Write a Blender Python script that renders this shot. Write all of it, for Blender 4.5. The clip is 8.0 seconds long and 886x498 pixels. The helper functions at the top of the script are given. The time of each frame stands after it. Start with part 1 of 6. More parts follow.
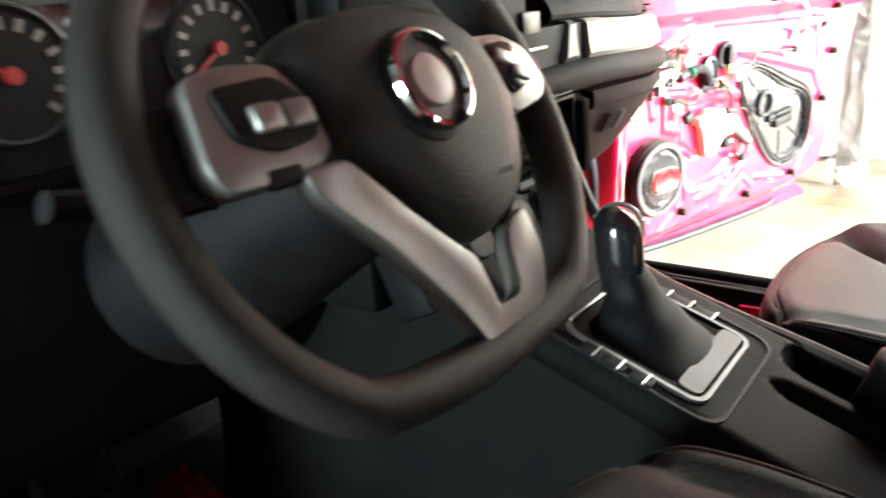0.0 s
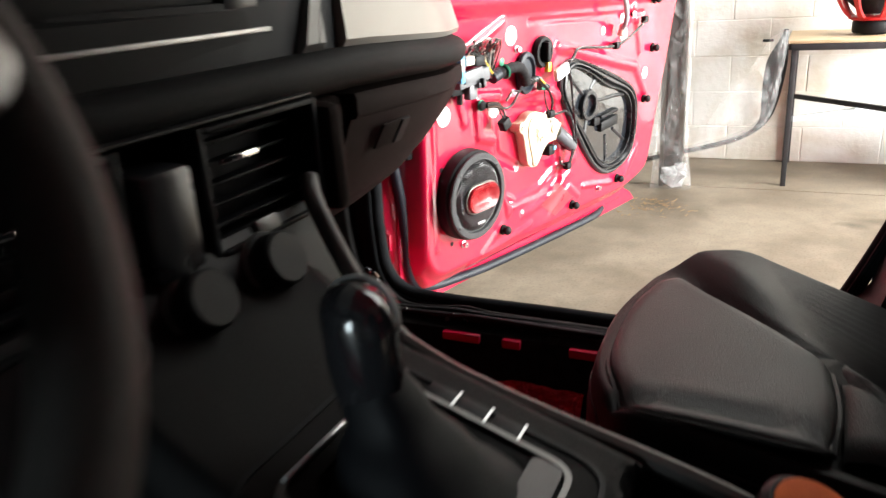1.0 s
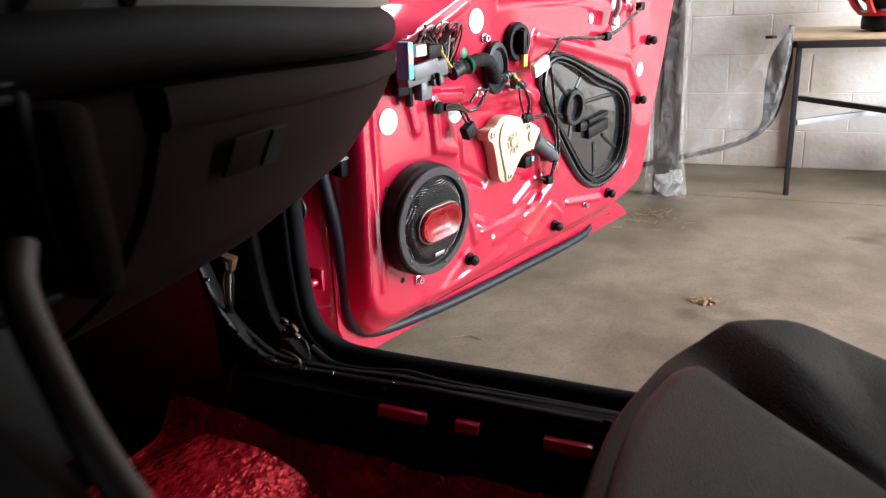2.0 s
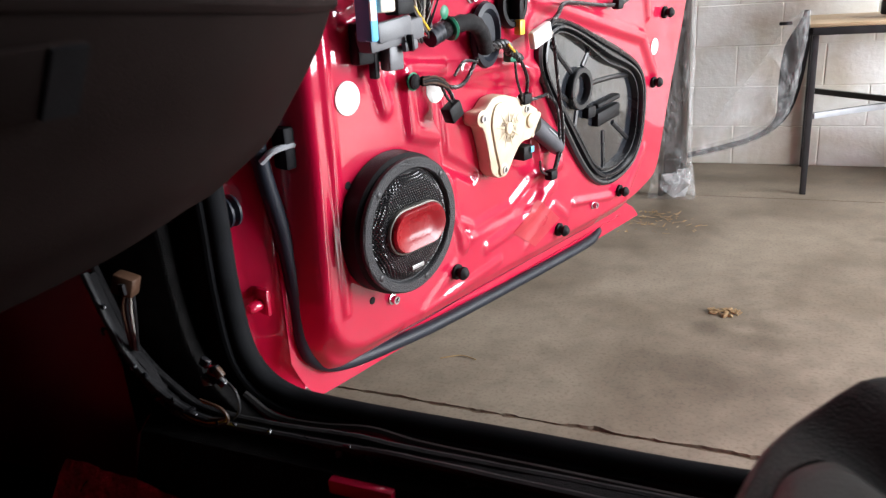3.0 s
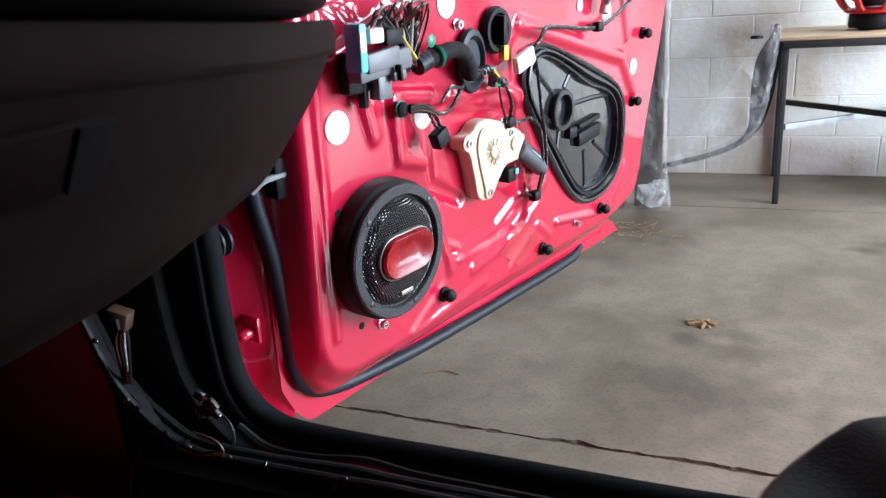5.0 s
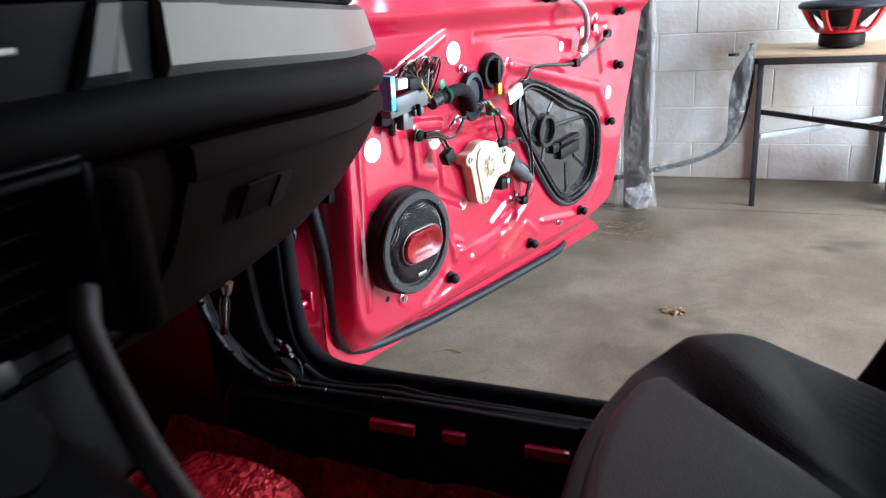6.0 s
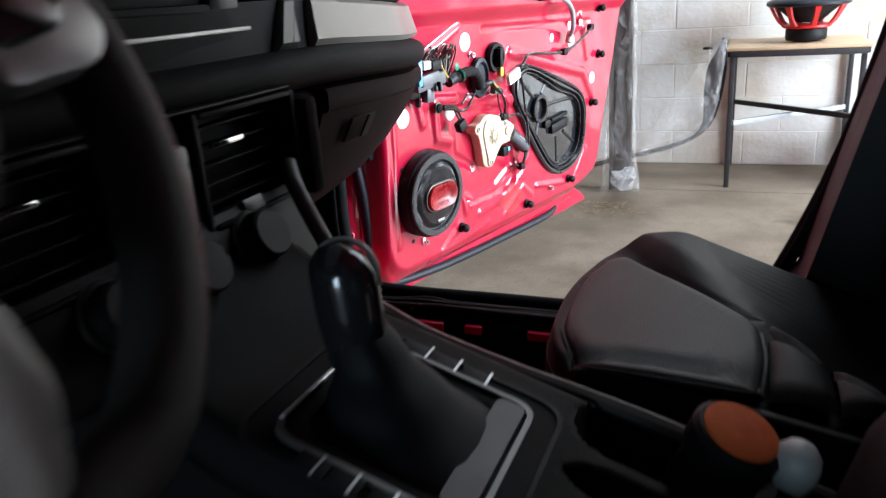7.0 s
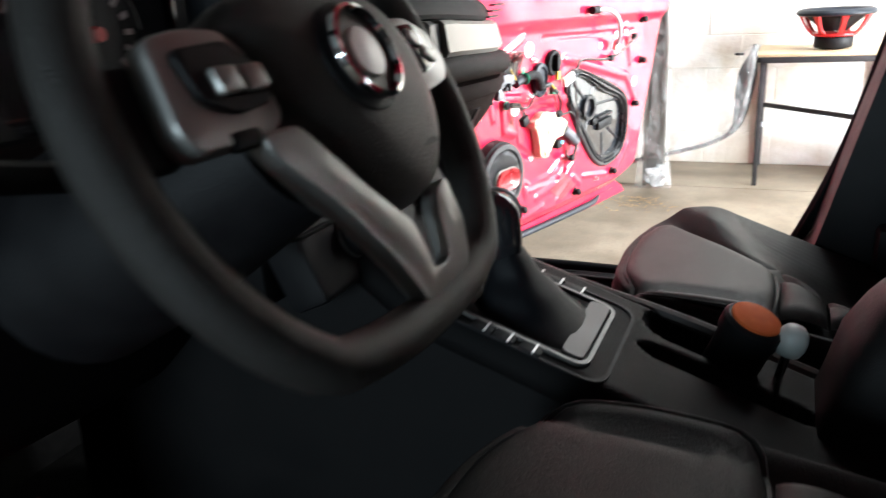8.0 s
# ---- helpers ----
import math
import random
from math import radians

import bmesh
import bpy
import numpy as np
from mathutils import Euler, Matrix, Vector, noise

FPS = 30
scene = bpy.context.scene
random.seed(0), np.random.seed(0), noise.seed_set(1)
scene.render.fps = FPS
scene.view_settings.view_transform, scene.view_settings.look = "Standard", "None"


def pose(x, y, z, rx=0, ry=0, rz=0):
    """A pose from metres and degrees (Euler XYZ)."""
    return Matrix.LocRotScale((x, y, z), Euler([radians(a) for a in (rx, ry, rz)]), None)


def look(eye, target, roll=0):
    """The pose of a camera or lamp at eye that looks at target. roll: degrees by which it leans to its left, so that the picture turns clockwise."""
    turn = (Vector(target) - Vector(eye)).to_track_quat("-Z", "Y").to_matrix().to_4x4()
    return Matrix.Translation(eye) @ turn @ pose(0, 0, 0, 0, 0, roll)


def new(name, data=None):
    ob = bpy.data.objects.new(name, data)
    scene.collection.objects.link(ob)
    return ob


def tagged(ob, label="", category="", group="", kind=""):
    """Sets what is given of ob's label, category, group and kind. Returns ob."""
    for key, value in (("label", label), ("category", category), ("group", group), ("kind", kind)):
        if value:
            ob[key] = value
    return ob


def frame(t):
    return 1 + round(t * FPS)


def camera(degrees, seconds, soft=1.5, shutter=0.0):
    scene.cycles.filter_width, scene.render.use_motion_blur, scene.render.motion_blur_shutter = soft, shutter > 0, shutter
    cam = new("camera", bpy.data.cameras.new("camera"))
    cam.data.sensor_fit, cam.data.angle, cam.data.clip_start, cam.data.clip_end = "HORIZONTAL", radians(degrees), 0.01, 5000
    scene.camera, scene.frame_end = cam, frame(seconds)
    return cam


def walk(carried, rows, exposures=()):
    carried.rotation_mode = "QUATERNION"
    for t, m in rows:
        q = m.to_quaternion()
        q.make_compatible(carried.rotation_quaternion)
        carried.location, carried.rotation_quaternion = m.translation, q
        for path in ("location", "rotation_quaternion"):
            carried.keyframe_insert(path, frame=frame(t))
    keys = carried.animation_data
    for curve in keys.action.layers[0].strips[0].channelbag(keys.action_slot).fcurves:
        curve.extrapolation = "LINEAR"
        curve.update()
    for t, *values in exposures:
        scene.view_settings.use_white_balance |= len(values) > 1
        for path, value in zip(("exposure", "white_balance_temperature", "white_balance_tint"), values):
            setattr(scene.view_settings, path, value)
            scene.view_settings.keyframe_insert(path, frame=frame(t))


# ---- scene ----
cam = camera(61.1, 8.0, soft=1.2, shutter=0.5)
cam.data.dof.use_dof, cam.data.dof.focus_distance, cam.data.dof.aperture_fstop = True, 1.25, 13.0
PATH = [
    (0, (0.458, 0.04, 1.171), (-0.722, 1.516, 0.518), -5.0),
    (0.5, (0.416, 0.164, 1.147), (-0.555, 1.782, 0.486), -4.3),
    (1, (0.383, 0.373, 1.118), (-0.46, 2.057, 0.445), -4.0),
    (1.5, (0.341, 0.55, 1.085), (-0.479, 2.246, 0.414), -3.7),
    (2.8, (0.245, 0.884, 1.007), (-0.569, 2.584, 0.337), -4.1),
    (3, (0.221, 0.928, 0.98), (-0.592, 2.634, 0.325), -4.4),
    (3.5, (0.183, 0.991, 0.952), (-0.615, 2.707, 0.305), -4.5),
    (4, (0.175, 0.996, 0.962), (-0.603, 2.723, 0.321), -4.6),
    (4.5, (0.173, 0.973, 0.979), (-0.587, 2.707, 0.336), -4.6),
    (5, (0.207, 0.92, 1.009), (-0.547, 2.657, 0.365), -4.3),
    (5.2, (0.231, 0.876, 1.034), (-0.523, 2.613, 0.39), -4.3),
    (6.5, (0.375, 0.461, 1.114), (-0.391, 2.191, 0.467), -3.9),
    (7, (0.404, 0.296, 1.109), (-0.335, 2.037, 0.46), -4.2),
    (7.5, (0.404, 0.128, 1.139), (-0.288, 1.889, 0.492), -4.0),
    (8, (0.419, -0.018, 1.155), (-0.378, 1.698, 0.507), -3.6),
]
EXPOSURES = [(0.0, 2.75, 6900, 4), (0.5, 2.0, 7000, 7), (1.0, 0.95, 6800, 8), (1.5, 0.35, 6550, 10), (2.8, 0.0, 6400, 12), (3.5, 0.0, 6200, 12), (4.0, 0.0, 5900, 10), (4.5, 0.0, 5650, 7), (5.2, 0.0, 5650, 7), (6.5, 0.10, 5700, 7), (7.2, 0.2, 5900, 8), (7.5, 0.4, 5900, 8), (8.0, 1.3, 6300, 7)]
walk(cam, [(t, look(eye, target, roll)) for t, eye, target, roll in PATH], EXPOSURES)

# ---- world, sun, daylight through the openings and an added overhead lamp ----
world = bpy.data.worlds.new("sky")
scene.world = world
world.use_nodes = True
wn = world.node_tree
sky = wn.nodes.new("ShaderNodeTexSky")
sky.sky_type, sky.sun_disc = 'NISHITA', False
sky.sun_elevation, sky.sun_rotation = radians(48), radians(60)
wn.links.new(sky.outputs[0], wn.nodes["Background"].inputs[0])
wn.nodes["Background"].inputs[1].default_value = 0.12


def sun_lamp(direction, strength):
    data = bpy.data.lights.new("sun", 'SUN')
    data.energy, data.angle, data.color = strength, radians(0.6), (1.0, 0.95, 0.88)
    ob = new("sun", data)
    ob.matrix_world = look((0, 0, 12), Vector((0, 0, 12)) + Vector(direction))


def area_lamp(name, eye, target, w, h, watts, colour):
    data = bpy.data.lights.new(name, 'AREA')
    data.shape, data.size, data.size_y, data.energy, data.color = 'RECTANGLE', w, h, watts, colour
    ob = new(name, data)
    ob.matrix_world = look(eye, target)


sun_lamp((-0.45, -0.35, -0.8), 3.0)
area_lamp("daylight_east_gate", (3.85, 3.15, 1.5), (0.0, 2.6, 1.0), 2.2, 2.6, 475, (0.95, 0.98, 1.0))
# added lamp below the closed ceiling: top light for the door's ridges
area_lamp("overhead_fill", (1.5, 3.75, 3.39), (1.5, 3.75, 0.0), 2.6, 1.7, 62, (0.96, 0.98, 1.0))
area_lamp("daylight_side_door", (-0.6, -4.9, 1.15), (-0.4, 0.0, 1.25), 1.1, 2.0, 72, (0.74, 0.90, 1.0))


# ---- materials ----
def node_mat(name):
    m = bpy.data.materials.new(name)
    m.use_nodes = True
    nt = m.node_tree
    return m, nt, nt.nodes["Principled BSDF"]


def surface(name, c1, c2, rough, scale=20.0, fine=300.0, bump=0.15, metal=0.0, coat=0.0, rough_var=0.1, spec=0.5, dist=0.002, objects=0.0):
    """Two-scale colour variation, roughness variation and fine relief."""
    m, nt, b = node_mat(name)
    tc = nt.nodes.new("ShaderNodeTexCoord")
    big = nt.nodes.new("ShaderNodeTexNoise")
    big.inputs["Scale"].default_value, big.inputs["Detail"].default_value = scale, 6
    small = nt.nodes.new("ShaderNodeTexNoise")
    small.inputs["Scale"].default_value, small.inputs["Detail"].default_value = fine, 3
    for n in (big, small):
        nt.links.new(tc.outputs["Object"], n.inputs["Vector"])
    mix = nt.nodes.new("ShaderNodeMix")
    mix.data_type = 'RGBA'
    mix.inputs[6].default_value, mix.inputs[7].default_value = (*c1, 1), (*c2, 1)
    ramp = nt.nodes.new("ShaderNodeMapRange")
    ramp.inputs[1].default_value, ramp.inputs[2].default_value = 0.3, 0.7
    nt.links.new(big.outputs["Fac"], ramp.inputs[0])
    fac = ramp.outputs[0]
    if objects:
        info = nt.nodes.new("ShaderNodeObjectInfo")
        ma = nt.nodes.new("ShaderNodeMath")
        ma.operation, ma.use_clamp = 'MULTIPLY_ADD', True
        ma.inputs[1].default_value = objects
        nt.links.new(info.outputs["Random"], ma.inputs[0])
        nt.links.new(fac, ma.inputs[2])
        fac = ma.outputs[0]
    nt.links.new(fac, mix.inputs[0])
    nt.links.new(mix.outputs[2], b.inputs["Base Color"])
    rr = nt.nodes.new("ShaderNodeMapRange")
    rr.inputs[3].default_value, rr.inputs[4].default_value = max(rough - rough_var, 0.02), min(rough + rough_var, 1)
    nt.links.new(big.outputs["Fac"], rr.inputs[0])
    nt.links.new(rr.outputs[0], b.inputs["Roughness"])
    b.inputs["Metallic"].default_value = metal
    b.inputs["Specular IOR Level"].default_value = spec
    if coat:
        b.inputs["Coat Weight"].default_value, b.inputs["Coat Roughness"].default_value = coat, 0.04
    if bump:
        bp = nt.nodes.new("ShaderNodeBump")
        bp.inputs["Strength"].default_value, bp.inputs["Distance"].default_value = bump, dist
        nt.links.new(small.outputs["Fac"], bp.inputs["Height"])
        nt.links.new(bp.outputs[0], b.inputs["Normal"])
    return m


def clear_film(name, tint, rough, opacity):
    """Crumpled clear plastic: mostly see-through, with glossy creases."""
    m, nt, b = node_mat(name)
    b.inputs["Base Color"].default_value = (*tint, 1)
    b.inputs["Roughness"].default_value = rough
    b.inputs["IOR"].default_value = 1.45
    tr = nt.nodes.new("ShaderNodeBsdfTransparent")
    mx = nt.nodes.new("ShaderNodeMixShader")
    tc = nt.nodes.new("ShaderNodeTexCoord")
    nz = nt.nodes.new("ShaderNodeTexNoise")
    nz.inputs["Scale"].default_value, nz.inputs["Detail"].default_value, nz.inputs["Distortion"].default_value = 14, 5, 1.5
    nt.links.new(tc.outputs["Object"], nz.inputs["Vector"])
    bp = nt.nodes.new("ShaderNodeBump")
    bp.inputs["Strength"].default_value, bp.inputs["Distance"].default_value = 0.9, 0.03
    nt.links.new(nz.outputs["Fac"], bp.inputs["Height"])
    nt.links.new(bp.outputs[0], b.inputs["Normal"])
    mr = nt.nodes.new("ShaderNodeMapRange")
    mr.inputs[1].default_value, mr.inputs[2].default_value = 0.35, 0.75
    mr.inputs[3].default_value, mr.inputs[4].default_value = opacity * 0.5, opacity * 1.6
    nt.links.new(nz.outputs["Fac"], mr.inputs[0])
    nt.links.new(mr.outputs[0], mx.inputs[0])
    nt.links.new(tr.outputs[0], mx.inputs[1])
    nt.links.new(b.outputs[0], mx.inputs[2])
    nt.links.new(mx.outputs[0], nt.nodes["Material Output"].inputs["Surface"])
    return m


RED = surface("red_car_paint", (0.41, 0.0035, 0.033), (0.48, 0.005, 0.043), 0.42, 6, 900, 0.03, coat=1.0, rough_var=0.05, spec=0.10)
RED.node_tree.nodes["Principled BSDF"].inputs["Coat IOR"].default_value = 1.7
RED_HORN = surface("red_moulded_plastic", (0.21, 0.003, 0.008), (0.27, 0.005, 0.011), 0.28, 30, 400, 0.03, spec=0.45)
RED_BASKET = surface("red_powder_coat", (0.5, 0.01, 0.015), (0.6, 0.02, 0.02), 0.4, 20, 500, 0.1)
PAN = surface("grey_black_polypropylene", (0.012, 0.014, 0.018), (0.020, 0.023, 0.028), 0.14, 9, 11, 0.5, rough_var=0.06, coat=1.0, dist=0.012)
VENT = surface("matt_black_plastic", (0.004, 0.0045, 0.006), (0.007, 0.0075, 0.009), 0.55, 25, 700, 0.2, spec=0.12)
WIRE = surface("black_wire_insulation", (0.010, 0.010, 0.011), (0.02, 0.02, 0.021), 0.4, 60, 500, 0.1)
PRINT = surface("pale_wire_print", (0.5, 0.47, 0.42), (0.6, 0.56, 0.5), 0.5, 60, 500, 0.1)
RUBBER = surface("black_rubber", (0.009, 0.012, 0.018), (0.015, 0.019, 0.028), 0.45, 30, 500, 0.1, spec=0.28)
PLASTIC = surface("black_plastic", (0.006, 0.006, 0.007), (0.010, 0.010, 0.011), 0.5, 25, 700, 0.25, spec=0.16)
GLOSS = surface("glossy_black_plastic", (0.010, 0.010, 0.012), (0.016, 0.016, 0.018), 0.12, 10, 300, 0.01, coat=0.7)
COVER = surface("smooth_black_polypropylene", (0.011, 0.012, 0.014), (0.018, 0.019, 0.022), 0.28, 12, 260, 0.08, rough_var=0.08)
DASH = surface("grained_dark_plastic", (0.0042, 0.0042, 0.0046), (0.0065, 0.0062, 0.0064), 0.6, 15, 900, 0.35, spec=0.08)
GLOVE = surface("grained_brown_grey_plastic", (0.0105, 0.007, 0.0064), (0.0145, 0.0098, 0.009), 0.7, 15, 900, 0.35, spec=0.03)
TRIM = surface("champagne_satin_trim", (0.20, 0.185, 0.165), (0.25, 0.23, 0.205), 0.42, 8, 500, 0.05, metal=0.4)
SATIN = surface("satin_silver_trim", (0.36, 0.36, 0.36), (0.45, 0.45, 0.45), 0.34, 12, 500, 0.05, metal=0.6)
TITAN = surface("dark_satin_trim", (0.075, 0.072, 0.068), (0.11, 0.105, 0.10), 0.42, 12, 500, 0.05, metal=0.4)
SPOKE = surface("brushed_silver_spoke", (0.25, 0.25, 0.24), (0.33, 0.325, 0.31), 0.36, 12, 500, 0.06, metal=0.45)
WHEEL_SKIN = surface("worn_black_wheel_leather", (0.021, 0.0195, 0.018), (0.030, 0.028, 0.026), 0.46, 18, 850, 0.6, spec=0.3)
TITAN_DARK = surface("soft_brown_grey_edging", (0.030, 0.024, 0.022), (0.042, 0.034, 0.031), 0.45, 20, 700, 0.2, spec=0.4)
RING = surface("crackle_black_plastic", (0.016, 0.017, 0.019), (0.030, 0.031, 0.034), 0.5, 60, 420, 0.9, spec=0.5, dist=0.003)
SEAL = surface("dull_black_rubber", (0.006, 0.0065, 0.007), (0.010, 0.0105, 0.012), 0.75, 30, 500, 0.15, spec=0.05)
BROWN = surface("brown_wire_insulation", (0.045, 0.022, 0.012), (0.07, 0.035, 0.02), 0.45, 40, 400, 0.1)
CHROME = surface("chrome", (0.75, 0.75, 0.76), (0.82, 0.82, 0.83), 0.08, 10, 200, 0.0, metal=1.0, rough_var=0.04)
STEEL = surface("bare_steel", (0.4, 0.4, 0.41), (0.55, 0.55, 0.56), 0.35, 60, 300, 0.1, metal=1.0)
GALV = surface("galvanised_steel", (0.10, 0.09, 0.08), (0.20, 0.185, 0.165), 0.4, 9, 150, 0.1, metal=0.7, rough_var=0.15)
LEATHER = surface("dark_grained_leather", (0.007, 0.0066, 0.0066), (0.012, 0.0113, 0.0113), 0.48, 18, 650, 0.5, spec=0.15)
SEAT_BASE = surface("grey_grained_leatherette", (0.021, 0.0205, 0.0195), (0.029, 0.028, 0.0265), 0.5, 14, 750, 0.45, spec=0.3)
CARPET = surface("black_carpet", (0.006, 0.006, 0.006), (0.015, 0.014, 0.014), 0.95, 60, 900, 0.9, spec=0.1, dist=0.004)
DAMPING = surface("embossed_red_lacquered_foil", (0.40, 0.008, 0.018), (0.58, 0.016, 0.028), 0.25, 25, 60, 0.9, metal=0.5, dist=0.012)
NYLON = surface("ivory_nylon", (0.56, 0.47, 0.32), (0.66, 0.57, 0.42), 0.45, 30, 400, 0.1)
WHITE_TAG = surface("white_foam_tape", (0.78, 0.77, 0.74), (0.85, 0.84, 0.81), 0.7, 40, 500, 0.2)
MOTOR = surface("grey_zinc_motor_case", (0.075, 0.08, 0.092), (0.11, 0.115, 0.13), 0.4, 30, 300, 0.1, metal=0.4)
MODULE = surface("dark_grey_module_plastic", (0.10, 0.105, 0.115), (0.14, 0.145, 0.155), 0.42, 30, 500, 0.15)
BLUE = surface("blue_connector_plastic", (0.10, 0.42, 0.68), (0.14, 0.50, 0.74), 0.4, 30, 400, 0.1)
GREEN = surface("green_clip_plastic", (0.01, 0.16, 0.09), (0.02, 0.22, 0.12), 0.4, 30, 400, 0.1)
YELLOW = surface("yellow_wire_insulation", (0.7, 0.45, 0.03), (0.8, 0.55, 0.05), 0.4, 30, 400, 0.1)
TAPE = surface("black_cloth_tape", (0.008, 0.008, 0.009), (0.02, 0.019, 0.02), 0.75, 60, 900, 0.6, spec=0.2)
ORANGE = surface("orange_fabric_cap", (0.55, 0.10, 0.025), (0.66, 0.15, 0.04), 0.75, 60, 700, 0.5, spec=0.2)
GREYCAP = surface("pale_grey_soft_plastic", (0.38, 0.42, 0.40), (0.46, 0.5, 0.48), 0.45, 30, 400, 0.1)
PALE_PLUG = surface("cream_connector_plastic", (0.6, 0.5, 0.42), (0.7, 0.6, 0.5), 0.5, 30, 400, 0.1)
WOOD = surface("light_pine_board", (0.48, 0.34, 0.20), (0.6, 0.45, 0.29), 0.55, 8, 120, 0.2)
BLACK_STEEL = surface("black_painted_steel", (0.014, 0.015, 0.017), (0.03, 0.03, 0.032), 0.45, 20, 300, 0.2)
GREY_STEEL = surface("grey_painted_steel", (0.30, 0.32, 0.34), (0.38, 0.40, 0.42), 0.45, 20, 300, 0.2)
CARD = surface("pale_cardboard", (0.5, 0.44, 0.36), (0.58, 0.52, 0.44), 0.8, 20, 300, 0.2)
STRAW = surface("dry_leaf_litter", (0.24, 0.15, 0.07), (0.38, 0.26, 0.13), 0.85, 40, 300, 0.3)
SOOT = surface("dark_joint_dirt", (0.045, 0.028, 0.017), (0.14, 0.09, 0.055), 0.9, 40, 300, 0.5)
# ceiling and walls out of view: kept dark to cut bounced light
CEIL = surface("bounce_cut_dark_ceiling", (0.05, 0.05, 0.05), (0.08, 0.08, 0.078), 0.7, 4, 60, 0.1)
DULL = surface("bounce_cut_dark_wall", (0.035, 0.034, 0.034), (0.06, 0.058, 0.056), 0.85, 3, 90, 0.3)
FILM = clear_film("clear_wrapping_film", (0.85, 0.86, 0.86), 0.08, 0.15)
FILM_THICK = clear_film("crumpled_wrapping_film", (0.9, 0.92, 0.93), 0.1, 0.32)
GLUE = surface("dull_film_residue", (0.36, 0.018, 0.036), (0.44, 0.04, 0.05), 0.3, 18, 300, 0.1)
GRAPHIC = surface("pale_printed_dial", (0.24, 0.21, 0.21), (0.28, 0.25, 0.25), 0.5, 30, 300, 0.0)
NEEDLE = surface("red_needle", (0.4, 0.02, 0.02), (0.45, 0.03, 0.03), 0.5, 30, 300, 0.0)


def concrete():
    """Dusty power-floated slab with stains, pores and faint scratches."""
    m, nt, b = node_mat("dusty_concrete")
    tc = nt.nodes.new("ShaderNodeTexCoord")

    def noise_node(scale, detail, dist=0.0):
        n = nt.nodes.new("ShaderNodeTexNoise")
        n.inputs["Scale"].default_value, n.inputs["Detail"].default_value, n.inputs["Distortion"].default_value = scale, detail, dist
        nt.links.new(tc.outputs["Object"], n.inputs["Vector"])
        return n
    stain, cloud, grain = noise_node(2.1, 12, 0.6), noise_node(13, 14, 0.5), noise_node(95, 8)
    r1 = nt.nodes.new("ShaderNodeValToRGB")
    r1.color_ramp.elements[0].position, r1.color_ramp.elements[0].color = 0.30, (0.138, 0.107, 0.075, 1)
    r1.color_ramp.elements[1].position, r1.color_ramp.elements[1].color = 0.64, (0.244, 0.201, 0.151, 1)
    nt.links.new(stain.outputs["Fac"], r1.inputs[0])
    r2 = nt.nodes.new("ShaderNodeValToRGB")
    r2.color_ramp.elements[0].position, r2.color_ramp.elements[0].color = 0.3, (0.80, 0.79, 0.775, 1)
    r2.color_ramp.elements[1].position, r2.color_ramp.elements[1].color = 0.62, (1.05, 1.045, 1.04, 1)
    nt.links.new(cloud.outputs["Fac"], r2.inputs[0])
    mu = nt.nodes.new("ShaderNodeMix")
    mu.data_type, mu.blend_type = 'RGBA', 'MULTIPLY'
    mu.inputs[0].default_value = 1.0
    nt.links.new(r1.outputs[0], mu.inputs[6])
    nt.links.new(r2.outputs[0], mu.inputs[7])
    r3 = nt.nodes.new("ShaderNodeValToRGB")
    r3.color_ramp.elements[0].position, r3.color_ramp.elements[0].color = 0.33, (0.82, 0.81, 0.795, 1)
    r3.color_ramp.elements[1].position, r3.color_ramp.elements[1].color = 0.5, (1.04, 1.04, 1.04, 1)
    nt.links.new(grain.outputs["Fac"], r3.inputs[0])
    mu2 = nt.nodes.new("ShaderNodeMix")
    mu2.data_type, mu2.blend_type = 'RGBA', 'MULTIPLY'
    mu2.inputs[0].default_value = 1.0
    nt.links.new(mu.outputs[2], mu2.inputs[6])
    nt.links.new(r3.outputs[0], mu2.inputs[7])
    # soft-edged damp and oil patches, broken up by noise
    sep = noise_node(7.0, 8, 0.6)
    worn = mu2.outputs[2]
    for cx, cy, rx, ry, k in ((0.054, 3.004, 0.055, 0.05, 0.62), (0.18, 3.07, 0.09, 0.04, 0.70), (0.235, 2.96, 0.13, 0.06, 0.72), (0.22, 2.73, 0.22, 0.13, 0.66), (0.60, 3.92, 0.06, 0.05, 0.5), (0.69, 3.99, 0.12, 0.05, 0.6), (-0.24, 4.09, 0.22, 0.2, 0.72), (0.08, 3.13, 0.10, 0.07, 0.72), (-0.10, 3.05, 0.30, 0.16, 0.80), (0.45, 3.3, 0.3, 0.14, 0.80), (0.1, 4.75, 0.4, 0.08, 0.8)):
        mp = nt.nodes.new("ShaderNodeMapping")
        mp.vector_type = 'POINT'
        mp.inputs["Location"].default_value, mp.inputs["Scale"].default_value = (-cx / rx, -cy / ry, 0), (1 / rx, 1 / ry, 0)
        nt.links.new(tc.outputs["Object"], mp.inputs["Vector"])
        ln = nt.nodes.new("ShaderNodeVectorMath")
        ln.operation = 'LENGTH'
        nt.links.new(mp.outputs[0], ln.inputs[0])
        ad = nt.nodes.new("ShaderNodeMath")
        ad.operation = 'MULTIPLY_ADD'
        ad.inputs[1].default_value = 2.2
        nt.links.new(sep.outputs["Fac"], ad.inputs[0])
        nt.links.new(ln.outputs["Value"], ad.inputs[2])
        mr = nt.nodes.new("ShaderNodeMapRange")
        mr.inputs[1].default_value, mr.inputs[2].default_value, mr.inputs[3].default_value, mr.inputs[4].default_value = 1.4, 2.4, 1.0, 0.0
        nt.links.new(ad.outputs[0], mr.inputs[0])
        dk = nt.nodes.new("ShaderNodeMix")
